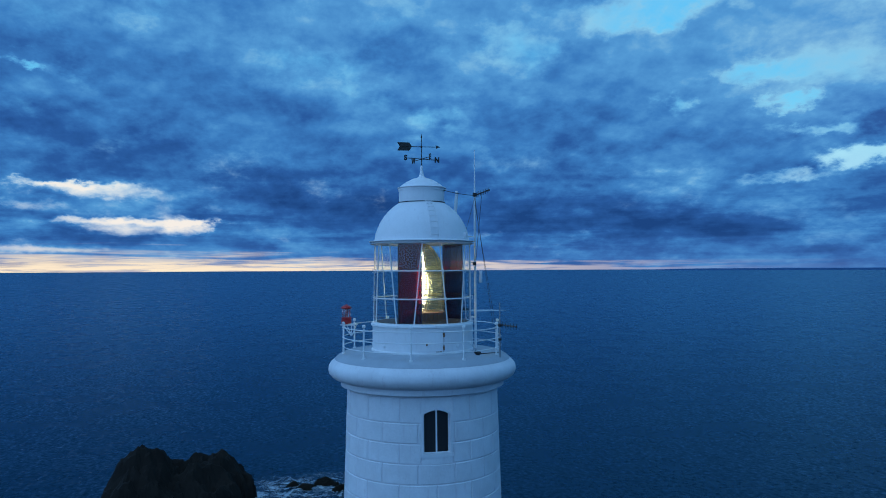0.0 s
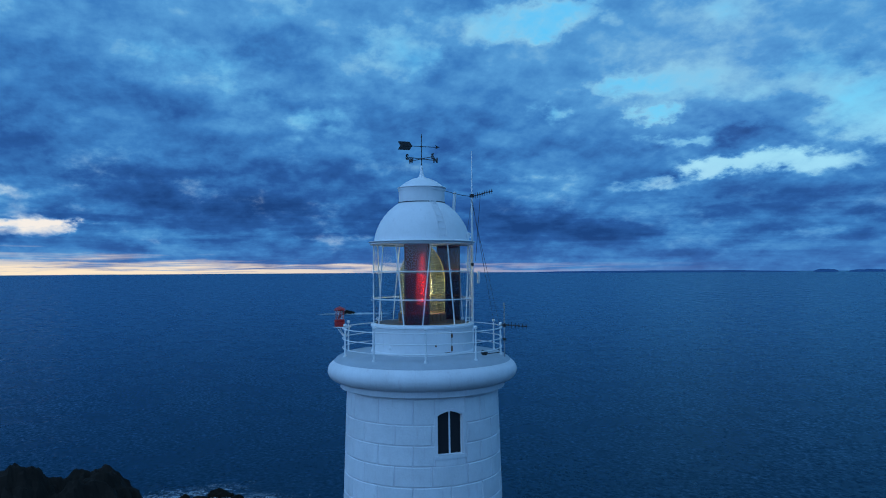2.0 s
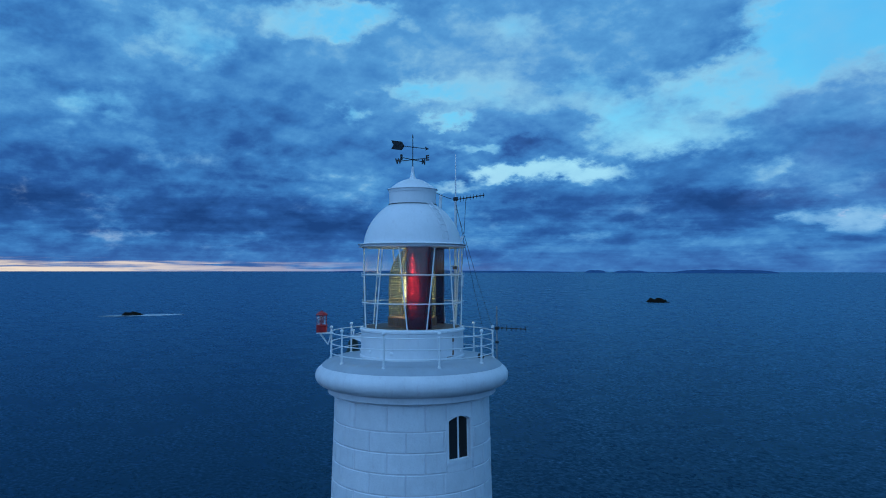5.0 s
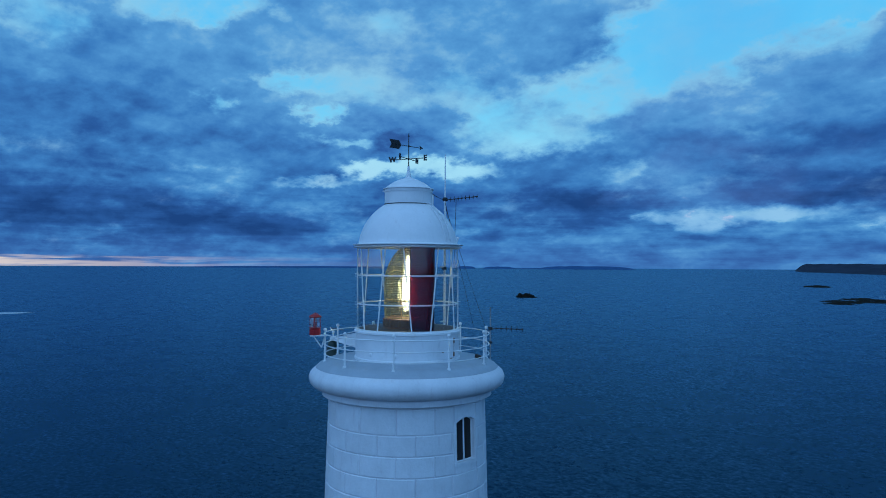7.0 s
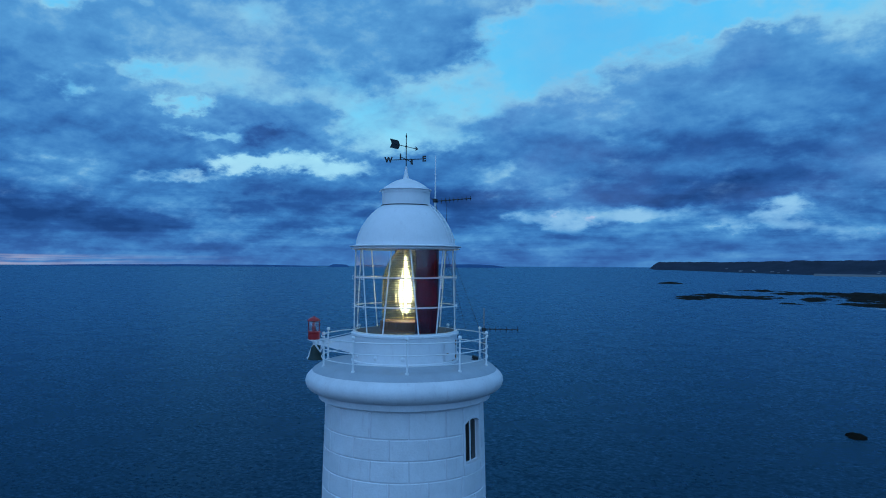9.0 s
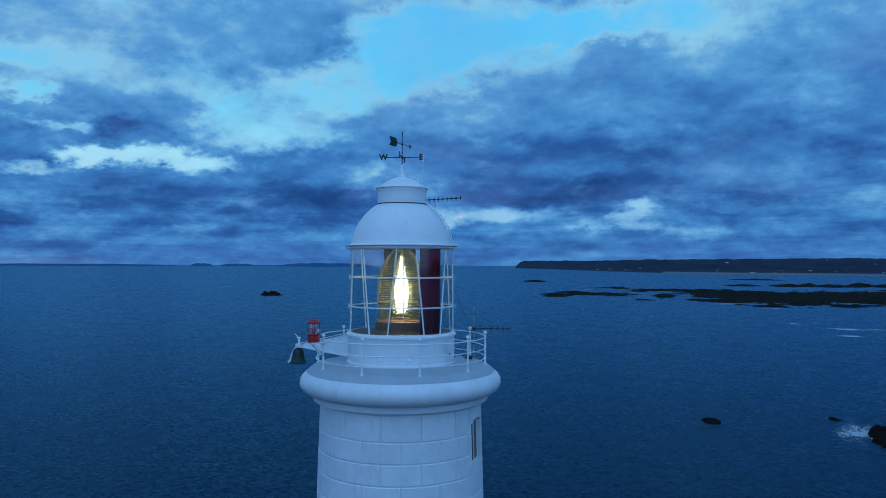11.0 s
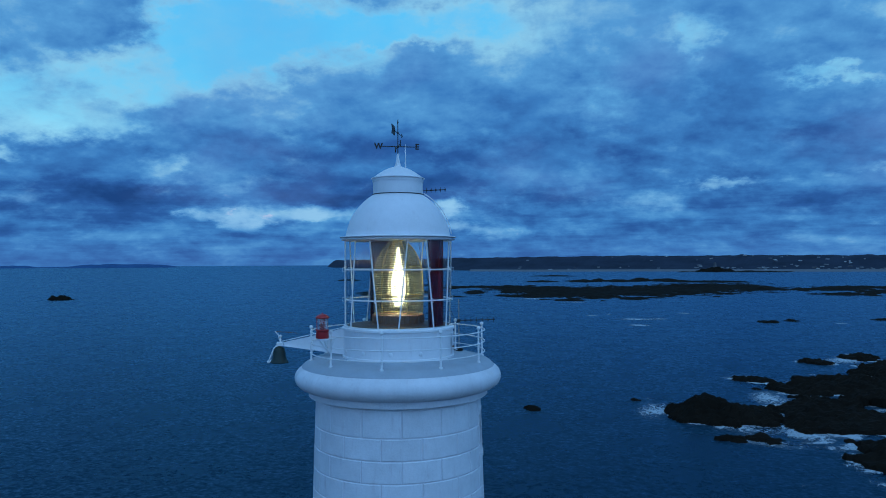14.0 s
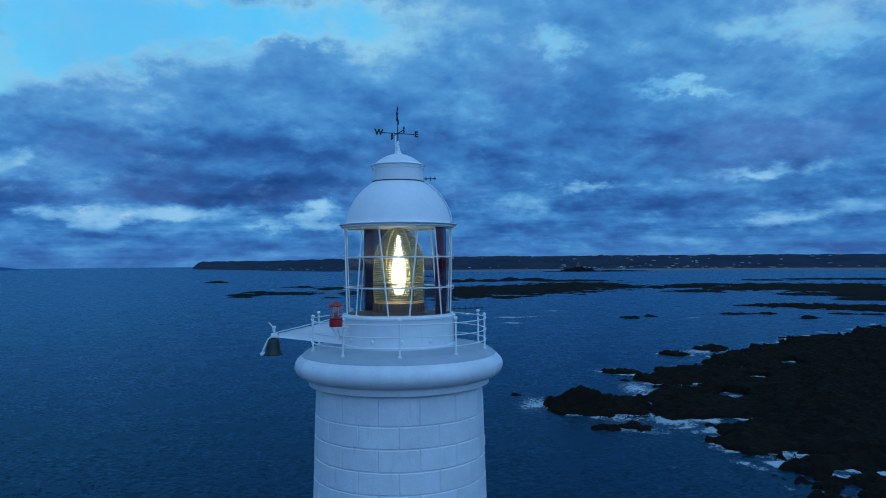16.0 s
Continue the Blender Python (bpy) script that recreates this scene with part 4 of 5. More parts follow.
barm("plate", plate([bw(1.58, 0.02, 39.56), bw(1.58, 0.02, 40.36), bw(2.3, 0.02, 40.16), bw(3.48, 0.02, 39.90), bw(3.48, 0.02, 39.80), bw(2.3, 0.02, 39.66)], 0.03), PAINT)
barm("top_flange", plate([bw(1.58, -0.09, 40.365), bw(1.58, 0.09, 40.365), bw(3.54, 0.06, 39.915), bw(3.54, -0.06, 39.915)], 0.02), PAINT)
barm("bottom_flange", plate([bw(1.58, -0.09, 39.55), bw(1.58, 0.09, 39.55), bw(3.54, 0.06, 39.79), bw(3.54, -0.06, 39.79)], 0.02), PAINT)
barm("yoke", box(0, 0, 0, 0.20, 0.16, 0.12, 0.02, m=Matrix.Translation(bw(3.60, 0, 39.84)) @ Matrix.Rotation(radians(BA), 4, "Z")), IRON)
barm("pivot", tube(bw(3.60, 0, 39.78), bw(3.60, 0, 40.06), 0.035, 0.028, 10), IRON)
barm("pivot_knob", ball(bw(3.60, 0, 40.07), 0.05), IRON)
bell = thing("fog_bell", "green-black bronze fog bell hanging from the outrigger", "bell", at=tuple(bw(3.63, 0, 39.30)))
part("bell_body", revolve([(0.0, 0.46), (0.08, 0.455), (0.13, 0.43), (0.165, 0.37), (0.178, 0.28), (0.19, 0.18), (0.215, 0.09), (0.25, 0.03), (0.275, 0.0), (0.268, -0.02), (0.245, 0.01), (0.20, 0.12), (0.0, 0.35)], 36), BRONZE, bell)
part("crown_loop", ring(0.05, 0, 0.02, 20, 6), BRONZE, bell, at=Matrix.Translation((0, 0, 0.50)) @ Matrix.Rotation(radians(90), 4, "X"))
part("clapper", ball((0, 0, 0.0), 0.06), BLACK, bell)
hub = bw(3.62, 0, 39.9)
lever = barm("striker_lever", path_tube([hub + u * -0.02, hub + u * 0.17 + Vector((0, 0, -0.20)), hub + u * 0.29 + Vector((0, 0, -0.46)), hub + u * 0.33 + Vector((0, 0, -0.58))], 0.032, 8), IRON)
barm("hammer", tube(hub + u * 0.38 + Vector((0, 0, -0.61)), hub + u * 0.20 + Vector((0, 0, -0.56)), 0.045, n=10), IRON, lever)
barm("horn", path_tube([hub + Vector((0, 0, 0.05)), hub + u * 0.05 + Vector((0, 0, 0.22)), hub + u * 0.15 + Vector((0, 0, 0.32))], 0.018, 6), IRON)
barm("pull_rod", path_tube([hub + u * 0.15 + Vector((0, 0, 0.32)), hub + u * -0.55 + Vector((0, 0, 0.27))], 0.008, 5), RUST)

# ---------- masts and aerials ----------
mast_at = polar(1.80, 96, 0)
mast = thing("radio_mast", "white tube mast clamped to the lantern with a whip aerial", "mast", at=(mast_at.x, mast_at.y, 39.44))
part("mast_tube", tube((0, 0, 0), (0, 0, 5.15), 0.042, 0.038, 12), PAINT, mast)
part("whip", tube((0, 0, 5.15), (0, 0, 6.62), 0.024, 0.017, 8), PAINT, mast)
part("clamp", box(0, 0, 5.13, 0.12, 0.12, 0.12, 0.01), DARK, mast)
for z in (1.1, 2.9, 3.75):
    part("bracket", tube((0, 0, z), tuple(polar(1.58, 96, z) - Vector((mast_at.x, mast_at.y, 0))), 0.022, n=6), IRON, mast)
part("junction_box", box(0.0, -0.02, 2.85, 0.14, 0.10, 0.10, 0.01), DARK, mast)
part("panel_aerial", box(0.14, 0.16, 2.42, 0.07, 0.09, 0.40, 0.02), PAINT, mast)


def yagi(root, tip, n, high, label):
    """A boom with upright rods."""
    root, tip = Vector(root), Vector(tip)
    aerial = thing("yagi_aerial", label, "aerial", at=tuple(root))
    d = tip - root
    part("boom", tube((0, 0, 0), d, 0.014, n=6), DARK, aerial)
    for i in range(n):
        p = d * (0.18 + 0.82 * i / (n - 1))
        part("element", tube(p - Vector((0, 0, high * (1 - 0.03 * i))), p + Vector((0, 0, high * (1 - 0.03 * i))), 0.008, n=5), DARK, aerial)
        part("element_clip", ball(p, 0.032, n=8), DARK, aerial)
    return aerial


yagi((mast_at.x, mast_at.y, 44.55), (1.06, 2.00, 44.60), 8, 0.095, "dark rod aerial with upright elements on the mast")
pole_at = polar(2.66, 57, 0)
pole = thing("aerial_pole", "thin grey steel pole strapped to the railing", "pole", at=(pole_at.x, pole_at.y, 39.33))
part("pole_tube", tube((0, 0, 0), (0, 0, 1.75), 0.026, 0.022, 8), GREY, pole)
part("clamp", box(0, 0, 1.06, 0.10, 0.10, 0.10, 0.01), DARK, pole)
part("clamp", box(0, 0, 0.62, 0.09, 0.09, 0.07, 0.01), DARK, pole)
yagi((pole_at.x, pole_at.y, 40.40), (2.55, 2.47, 40.42), 6, 0.10, "grey rod aerial reaching out over the railing")


def cable(label, points, r=0.007):
    ob = part("cable", path_tube(points, r, 5), DARK)
    return tagged(ob, label, "cable")


mt = lambda z: Vector((mast_at.x, mast_at.y, z))
cable("dark stay wire from the vent drum to the mast", sag(polar(0.74, 62, 44.66), mt(44.55), 0.03), 0.010)
cable("dark guy wire from mast down to railing", sag(mt(44.35), polar(RR, 57, 40.34), 0.05), 0.007)
cable("dark guy wire from mast down to gallery", sag(mt(44.5), polar(2.3, 70, 40.4), 0.04), 0.007)
cable("dark stay wire from mast to the dome", sag(mt(44.5), polar(1.46, 70, 43.4), 0.03), 0.006)
cable("dark cable hanging from the aerial", sag(Vector((0.16, 1.96, 44.6)), polar(1.75, 80, 42.4), 0.0), 0.008)
flood = thing("floodlight", "small black floodlight lying on the gallery floor", "light", at=tuple(polar(2.16, 44, 39.51)))
part("housing", box(0, 0, 0.08, 0.20, 0.10, 0.09, 0.02, m=Matrix.Rotation(0.5, 4, "Y") @ Matrix.Rotation(0.8, 4, "Z")), BLACK, flood)
part("stand", box(0, 0, 0.01, 0.15, 0.09, 0.03, 0.005), BLACK, flood)
cable("black cable lying on the gallery floor", [polar(2.16, 46, 39.53), polar(2.2, 52, 39.52), polar(2.35, 60, 39.51), polar(2.5, 66, 39.50)], 0.012)

# ---------- rocks, reefs and foam ----------
def blob_field(x, y, blobs, rough, seed, wander=0.45, flat=0.5):
    """How deep inside the nearest blob a place is, 1 at its middle, 0 at its edge; the edge wanders."""
    wob = Vector((x / rough + seed, y / rough - seed, seed))
    warp_x = noise.fractal(wob, 0.85, 2.0, 5) * wander
    warp_y = noise.fractal(wob + Vector((31.7, 5.1, 2.2)), 0.85, 2.0, 5) * wander
    best, mound = -9.0, -9.0
    for cx, cy, across, along, turn, *tall_ in blobs:
        a = radians(turn)
        px, py = x - cx, y - cy
        s = (px * math.cos(a) + py * math.sin(a)) / across + warp_x
        t = (-px * math.sin(a) + py * math.cos(a)) / along + warp_y
        d = 1 - math.hypot(s, t)
        best = max(best, d)
        mound = max(mound, math.copysign(min(1.0, abs(d)) ** flat, d) * (tall_[0] if tall_ and d > 0 else 1.0))
    return best, mound


def islets(cells):
    """Parts the cells of a grid into those that hang together, leaving out crumbs."""
    left, found = set(cells), []
    while left:
        todo = [min(left)]
        left.discard(todo[0])
        group_ = []
        while todo:
            i, j = todo.pop()
            group_.append((i, j))
            for near in ((i + 1, j), (i - 1, j), (i, j + 1), (i, j - 1)):
                if near in left:
                    left.discard(near)
                    todo.append(near)
        if len(group_) > 3:
            found.append(group_)
    return found


def reef(name, label, category, blobs, step, high, rough, seed, mat, craggy=1.0, group="", flat=0.5, foam=0.0, wander=0.45, split=False, pools=()):
    """Rock standing out of the sea over the blobs, with crags; returns the thing."""
    ext = [max(b[2], b[3]) * 1.5 + step * 3 for b in blobs]
    x0, x1 = min(b[0] - e for b, e in zip(blobs, ext)), max(b[0] + e for b, e in zip(blobs, ext))
    y0, y1 = min(b[1] - e for b, e in zip(blobs, ext)), max(b[1] + e for b, e in zip(blobs, ext))
    nx, ny = int((x1 - x0) / step) + 1, int((y1 - y0) / step) + 1
    deep = np.full((nx, ny), -9.0)
    tall = np.full((nx, ny), -2.0)
    for i in range(nx):
        for j in range(ny):
            x, y = x0 + i * step, y0 + j * step
            if not any(abs(x - b[0]) < e and abs(y - b[1]) < e for b, e in zip(blobs, ext)):
                continue
            d, mound = blob_field(x, y, blobs, rough, seed, wander, flat)
            deep[i, j] = d
            if d > -0.6:
                p = Vector((x / rough * 2.2, y / rough * 2.2, seed * 1.7))
                crag = noise.ridged_multi_fractal(p, 0.9, 2.1, 5, 1.0, 2.0) * 0.42 - 0.45
                lump = noise.fractal(Vector((x / rough * 0.9, y / rough * 0.9, seed)), 1.0, 2.0, 3)
                knob = noise.noise(p * 3.1) * 0.12 + noise.noise(p * 7.3) * 0.06
                if rough < 20:
                    knob += 0.14 * noise.noise(Vector((x / 3.3, y / 3.3, seed))) + 0.10 * noise.noise(Vector((x / 1.5, y / 1.5, seed)))
                if pools and blob_field(x, y, pools, 5.0, seed)[0] > 0:
                    tall[i, j] = -0.8
                    continue
                tall[i, j] = high * (knob * craggy + mound * (0.75 + 0.5 * lump) + 0.34 * craggy * crag)
    shares = {}
    for i in range(nx - 1):
        for j in range(ny - 1):
            if tall[i:i + 2, j:j + 2].max() > -0.3:
                x, y = x0 + i * step, y0 + j * step
                owner = min(range(len(blobs)), key=lambda b: math.hypot((x - blobs[b][0]) / blobs[b][2], (y - blobs[b][1]) / blobs[b][3])) if split else 0
                shares.setdefault(owner, []).append((i, j))
    ob = None
    if split:
        ob = tagged(new(name), label, category, group)
        ob.location = (blobs[0][0], blobs[0][1], 0)
    heaps = [cells for share in shares.values() for cells in (islets(share) if split else [share])]
    for cells in heaps:
        verts, faces, index = [], [], {}
        def vid(i, j):
            if (i, j) not in index:
                index[(i, j)] = len(verts)
                verts.append((x0 + i * step - (blobs[0][0] if split else 0), y0 + j * step - (blobs[0][1] if split else 0), max(-1.2, tall[i, j])))
            return index[(i, j)]
        for i, j in cells:
            faces.append((vid(i, j), vid(i + 1, j), vid(i + 1, j + 1), vid(i, j + 1)))
        me = bpy.data.meshes.new(name)
        me.from_pydata(verts, [], faces)
        me.materials.append(mat)
        for p in me.polygons:
            p.use_smooth = step > 2.5
        if split:
            new("outcrop", me).parent = ob
        else:
            ob = tagged(new(name, me), label, category, group)
    if foam > 0:
        verts, faces, thick, index = [], [], [], {}
        def fid(i, j):
            if (i, j) not in index:
                index[(i, j)] = len(verts)
                verts.append((x0 + i * step, y0 + j * step, 0.06))
                d = deep[i, j]
                patchy = 0.45 + 1.3 * abs(noise.noise(Vector((verts[-1][0] / (rough * 0.7), verts[-1][1] / (rough * 0.7), 3.3))))
                thick.append(max(0.0, min(1.0, 1 + d / 0.75)) * foam * patchy)
            return index[(i, j)]
        for i in range(nx - 1):
            for j in range(ny - 1):
                q = deep[i:i + 2, j:j + 2]
                if q.max() > -0.78 and tall[i:i + 2, j:j + 2].min() < 0.6:
                    faces.append((fid(i, j), fid(i + 1, j), fid(i + 1, j + 1), fid(i, j + 1)))
        me = bpy.data.meshes.new("foam")
        me.from_pydata(verts, [], faces)
        me.materials.append(FOAM)
        attr = me.attributes.new("thickness", "FLOAT", "POINT")
        attr.data.foreach_set("value", thick)
        tagged(new("foam", me), "lacy white surf round dark rocks", "foam", kind="stuff")
    return ob


# the rock that carries the tower, below the view
reef("tower_rock", "dark granite islet under the lighthouse", "rock", [(0, 0, 30, 30, 0)], 2.0, 25.0, 26, 3.1, CLIFF, 0.25, flat=0.55, foam=0.0)
reef("rock_islet", "dark twin-peaked granite islet in the surf", "rock", [(-113, -35.0, 9, 9.2, 0, 0.92), (-113, -36.4, 5.0, 4.8, 0, 0.90), (-114, -27.0, 9, 8.6, 0, 0.84)], 0.45, 13.0, 9, 7.3, CLIFF, 0.42, flat=0.42, foam=0.95, wander=0.26, split=True)
HEADLAND = [
    (45, 185, 13.6, 13.8, -12.1, 0.8), (40, 188, 5.9, 11.7, -10.4, 1.15), (53, 184, 8.0, 11.4, -14.0, 0.8),
]
NEAR_REEF = [
    (71, 192, 11.9, 25, -18.2), (80, 232, 9.8, 11.3, -17.2, 0.8), (67, 250, 8.8, 4.9, -13.6, 0.6), (97, 241, 15.2, 22, -20), (104, 299, 6.7, 5.2, -17.8, 0.7),
    (127, 318, 7.3, 10.3, -20, 0.9), (128, 275, 14.8, 29, -23), (89, 197, 13.5, 35, -22), (117, 210, 27, 75, -27), (75, 147, 10.1, 13.9, -24),
    (104, 162, 18.3, 59, -29), (192, 327, 26, 42, -29), (217, 330, 24, 91, -32), (155, 208, 28, 156, -34), (150, 288, 18.9, 44, -26),
    (171, 273, 27, 47, -30), (76, 124, 1.8, 2.6, -27, 0.7),
]
MID_REEF = [
    (-263, 928, 18.6, 43, 16.0), (-268, 1029, 22, 31, 14.7), (-212, 981, 37, 45, 12.4), (-248, 1250, 28, 34, 11.4), (-130, 965, 14.6, 62, 7.9),
    (-188, 1150, 24, 34, 9.5), (-133, 1192, 58, 54, 6.6), (-134, 849, 9.6, 12.8, 9.3), (-46, 1091, 71, 135, 2.8), (17.3, 989, 90, 146, -0.5),
    (116, 1073, 102, 168, -5.7), (231, 1214, 81, 184, -10.3), (279, 1139, 47, 82, -13.2), (-42, 875, 35, 43, 3.2), (1.0, 772, 15.4, 20, 0.5),
    (40, 843, 19.0, 31, -2.2), (74, 816, 15.7, 24, -4.5),
]
FAR_STRIP = [
    (-56, 1524, 30, 47, 2.3), (23, 1545, 35, 61, -0.6, 1.2), (64, 1600, 18.9, 69, -2.0, 2.0), (106, 1567, 46, 66, -3.6, 1.2), (156, 1624, 24, 75, -5.1, 2.2),
    (201, 1636, 29, 71, -6.7, 1.5), (263, 1527, 86, 53, -9.4), (-46, 2123, 67, 49, 1.4),
]
EAST_REEF = [
    (334, 1098, 16.9, 44, -16.5), (385, 1138, 42, 69, -18.3), (462, 1205, 54, 54, -21), (341, 944, 35, 33, -19.4), (427, 1028, 46, 76, -22),
    (542, 1124, 79, 110, -25), (580, 1037, 91, 171, -29), (432, 841, 36, 34, -27), (484, 830, 55, 69, -30), (487, 760, 45, 95, -32),
    (656, 1450, 51, 36, -24), (802, 1495, 64, 59, -28), (889, 1462, 61, 77, -31), (622, 901, 78, 198, -34),
]
SPITS = [
    (320, 631, 39, 28, -26), (344, 603, 46, 37, -29), (375, 584, 40, 44, -32), (286, 628, 17.5, 10.3, -24), (227, 535, 11.8, 5.6, -22),
    (250, 533, 10.8, 5.7, -24), (262, 492, 6.5, 10.5, -27), (139, 506, 7.3, 8.1, -14.7), (157, 520, 5.0, 6.3, -16.0), (305, 526, 8.1, 5.1, -29),
    (322, 518, 8.8, 5.1, -31),
]
BOULDERS = [
    (41.4, 159.7, 2.3, 3.1, 1.3),
    (43.5, 157.8, 1.7, 2.4, 1.0),
    (48.5, 160.7, 2.3, 3.2, 1.5),
    (51.2, 158.1, 1.7, 3.1, 1.2),
    (68.4, 161.8, 1.3, 2.3, 1.2),
    (72.2, 130.3, 0.8, 1.9, 1.5),
    (73.9, 127.3, 1.1, 1.8, 1.2),
    (23.9, 205.8, 1.2, 1.7, 0.9),
    (64.3, 230.7, 1.4, 1.8, 0.8),
    (60.8, 174.2, 1.8, 3.0, 0.8),
    (63.0, 169.2, 1.5, 2.8, 0.8),
]
for n_, (bx, by, ba, bb, bh) in enumerate([(-119, -8, 2.2, 1.8, 1.2), (-121, -4.5, 2.8, 1.8, 1.3), (-116.5, -2, 1.7, 1.5, 1.1), (-120, -11, 1.2, 1.1, 0.8)] + BOULDERS):
    reef("surf_rock", "low dark boulder awash in white surf", "rock", [(bx, by, ba, bb, 20 * n_)], 0.4, bh, 3.0, 2.3 + n_, WEED, 1.0, group="rocks in the surf", wander=0.5)
reef("skerry", "small dark skerry ringed with white water", "rock", [(-684, 121, 9, 13, 80)], 1.6, 4.0, 9, 4.4, WEED, 1.0, group="skerries", foam=0.9)
reef("skerry", "dark humped skerry alone in open water", "rock", [(-587, 731, 15, 12, 39)], 1.6, 7.5, 11, 5.9, WEED, 1.0, group="skerries", foam=0.5)
reef("skerry", "small dark rock just breaking the surface", "rock", [(-6.5, 188, 2.6, 3.2, 0)], 0.5, 1.3, 4, 1.9, WEED, 0.8, group="skerries", foam=0.25)
reef("skerry", "flat dark skerry far out", "rock", [(-515, 1610, 24, 40, 18)], 5.0, 4.5, 30, 6.6, WEED, 1.0, group="skerries", foam=0.5)
reef("headland_rock", "steep dark rock at the reef's seaward end with surf", "rock", HEADLAND, 0.6, 5.0, 9, 8.8, WEED, 0.8, flat=0.45, foam=1.0, wander=0.3)
reef("shore_reef", "broad dark weed-covered rock foreshore", "reef", NEAR_REEF, 1.0, 2.7, 11, 12.6, WEED, 1.7, flat=0.36, foam=0.95, wander=0.42, split=True, pools=[(89, 199, 4.5, 8, -22), (140, 268, 4, 9, -28), (66, 208, 3, 8, -15), (112, 232, 4, 7, -25)])
reef("tidal_reef", "long low dark tidal reef", "reef", MID_REEF, 3.5, 2.4, 22, 15.2, WEED, 2.2, group="tidal reefs", flat=0.8, foam=0.5, wander=0.75, split=True)
reef("tidal_reef", "far line of dark knobbly reef rocks", "reef", FAR_STRIP, 6.0, 4.0, 34, 16.4, WEED, 1.0, group="tidal reefs", flat=0.8, wander=0.5, split=True)
reef("tidal_reef", "wide dark tidal reef off the beach", "reef", EAST_REEF, 5.0, 2.6, 26, 17.9, WEED, 2.2, group="tidal reefs", flat=0.8, foam=0.3, wander=0.75, split=True)
reef("tidal_reef", "narrow dark tidal reef in calm water", "reef", SPITS, 2.0, 1.7, 10, 19.3, WEED, 1.8, group="tidal reefs", flat=0.6, foam=0.3, wander=0.65, split=True)
ROCCO = (560, 2950)
reef("tower_islet", "dark rocky islet with a small round tower", "rock", [(ROCCO[0], ROCCO[1], 75, 55, -11)], 7.0, 30.0, 50, 21.7, WEED, 0.6, flat=0.9, wander=0.3)
reef("tidal_reef", "thin dark shoal stretching from the islet", "reef", [(ROCCO[0] + 90, ROCCO[1] - 60, 210, 60, -11)], 9.0, 6.0, 60, 23.1, WEED, 1.2, group="tidal reefs", flat=0.7, split=True)
fort = thing("round_tower", "small squat stone coastal tower on the islet", "tower", at=(ROCCO[0], ROCCO[1], 20))
part("tower_wall", revolve([(9, -2), (8, 2), (6.2, 3), (5.4, 14), (5.8, 14.5), (5.8, 16), (0, 16)], 20), GRANITE, fort)
part("roof_drum", revolve([(3, 16), (3, 18), (0, 18.5)], 14), GRANITE, fort)

# ---------- drifting foam lines on open water ----------
def foam_patch(cx, cy, lx_, ly_, turn, thick):
    nx, ny = 24, 12
    verts, faces, values = [], [], []
    a = radians(turn)
    for i in range(nx + 1):
        for j in range(ny + 1):
            s, t = 2 * i / nx - 1, 2 * j / ny - 1
            px, py = s * lx_, t * ly_
            verts.append((cx + px * math.cos(a) - py * math.sin(a), cy + px * math.sin(a) + py * math.cos(a), 0.07))
            values.append(thick * max(0.0, 1 - math.hypot(s, t)) ** 0.5)
    for i in range(nx):
        for j in range(ny):
            b = i * (ny + 1) + j
            faces.append((b, b + ny + 1, b + ny + 2, b + 1))
    me = bpy.data.meshes.new("foam")
    me.from_pydata(verts, [], faces)
    me.materials.append(FOAM)
    me.attributes.new("thickness", "FLOAT", "POINT").data.foreach_set("value", values)
    tagged(new("foam", me), "streak of white foam on open water", "foam", kind="stuff")


SURF_NEAR = [
    (48, 170, 11.9, 9.8, -13.8, 1.15), (61, 169, 10.3, 11.4, -17.4, 1.2), (49, 157, 13.1, 5.5, -15.1, 1.0), (28, 190, 6.3, 15.2, -7.3, 1.15), (28, 208, 5.4, 3.9, -6.7, 0.8),
    (65, 256, 9.7, 11.8, -13.0, 0.9), (64, 215, 7.3, 15.1, -14.9, 1.15), (77, 243, 8.2, 8.1, -16.0, 0.9), (119, 310, 10.2, 15.2, -19.7, 1.1), (114, 276, 6.9, 10.6, -21, 0.9),
    (69, 157, 8.3, 5.7, -21, 0.9), (64, 141, 4.5, 8.4, -21, 1.0), (74, 132, 6.5, 6.3, -25, 1.05), (79, 120, 8.7, 5.9, -29, 0.9), (72, 136, 3.6, 3.5, -24, 0.8),
    (80, 112, 8.2, 6.9, -31, 0.75),
]
SURF_FAR = [
    (19.5, 554, 5.9, 5.2, -1.2, 1.3), (34, 570, 2.6, 6.1, -2.6, 1.3), (50, 521, 16.5, 8.1, -4.5, 1.3), (48, 471, 9.3, 7.5, -4.7, 1.35), (67, 526, 8.6, 8.2, -6.2, 1.2),
    (94, 588, 6.0, 6.3, -8.1, 1.2), (183, 501, 5.6, 7.0, -19.2, 1.3), (-42, 807, 18.9, 17.3, 3.4, 1.2), (6.7, 742, 15.9, 10.3, 0.1, 1.2), (-278, 1152, 9.5, 16.2, 13.7, 1.1),
    (-253, 878, 16.2, 11.3, 16.2, 1.1),
]
OPEN_FOAM = [(-672, 128, 30, 12, 84, 2.2), (-668, 108, 14, 6, 80, 1.8), (-117, -6, 20, 14, 80, 1.1), (-125, -18, 20, 8, 70, 0.7), (-360, 900, 20, 10, 20, 0.6)]
for spot in OPEN_FOAM + SURF_NEAR + SURF_FAR:
    bx_, by_, wide_, long_, turn_, thick_ = spot
    foam_patch(bx_, by_, wide_ * 1.4, long_ * 1.4, turn_, thick_ * 0.76)

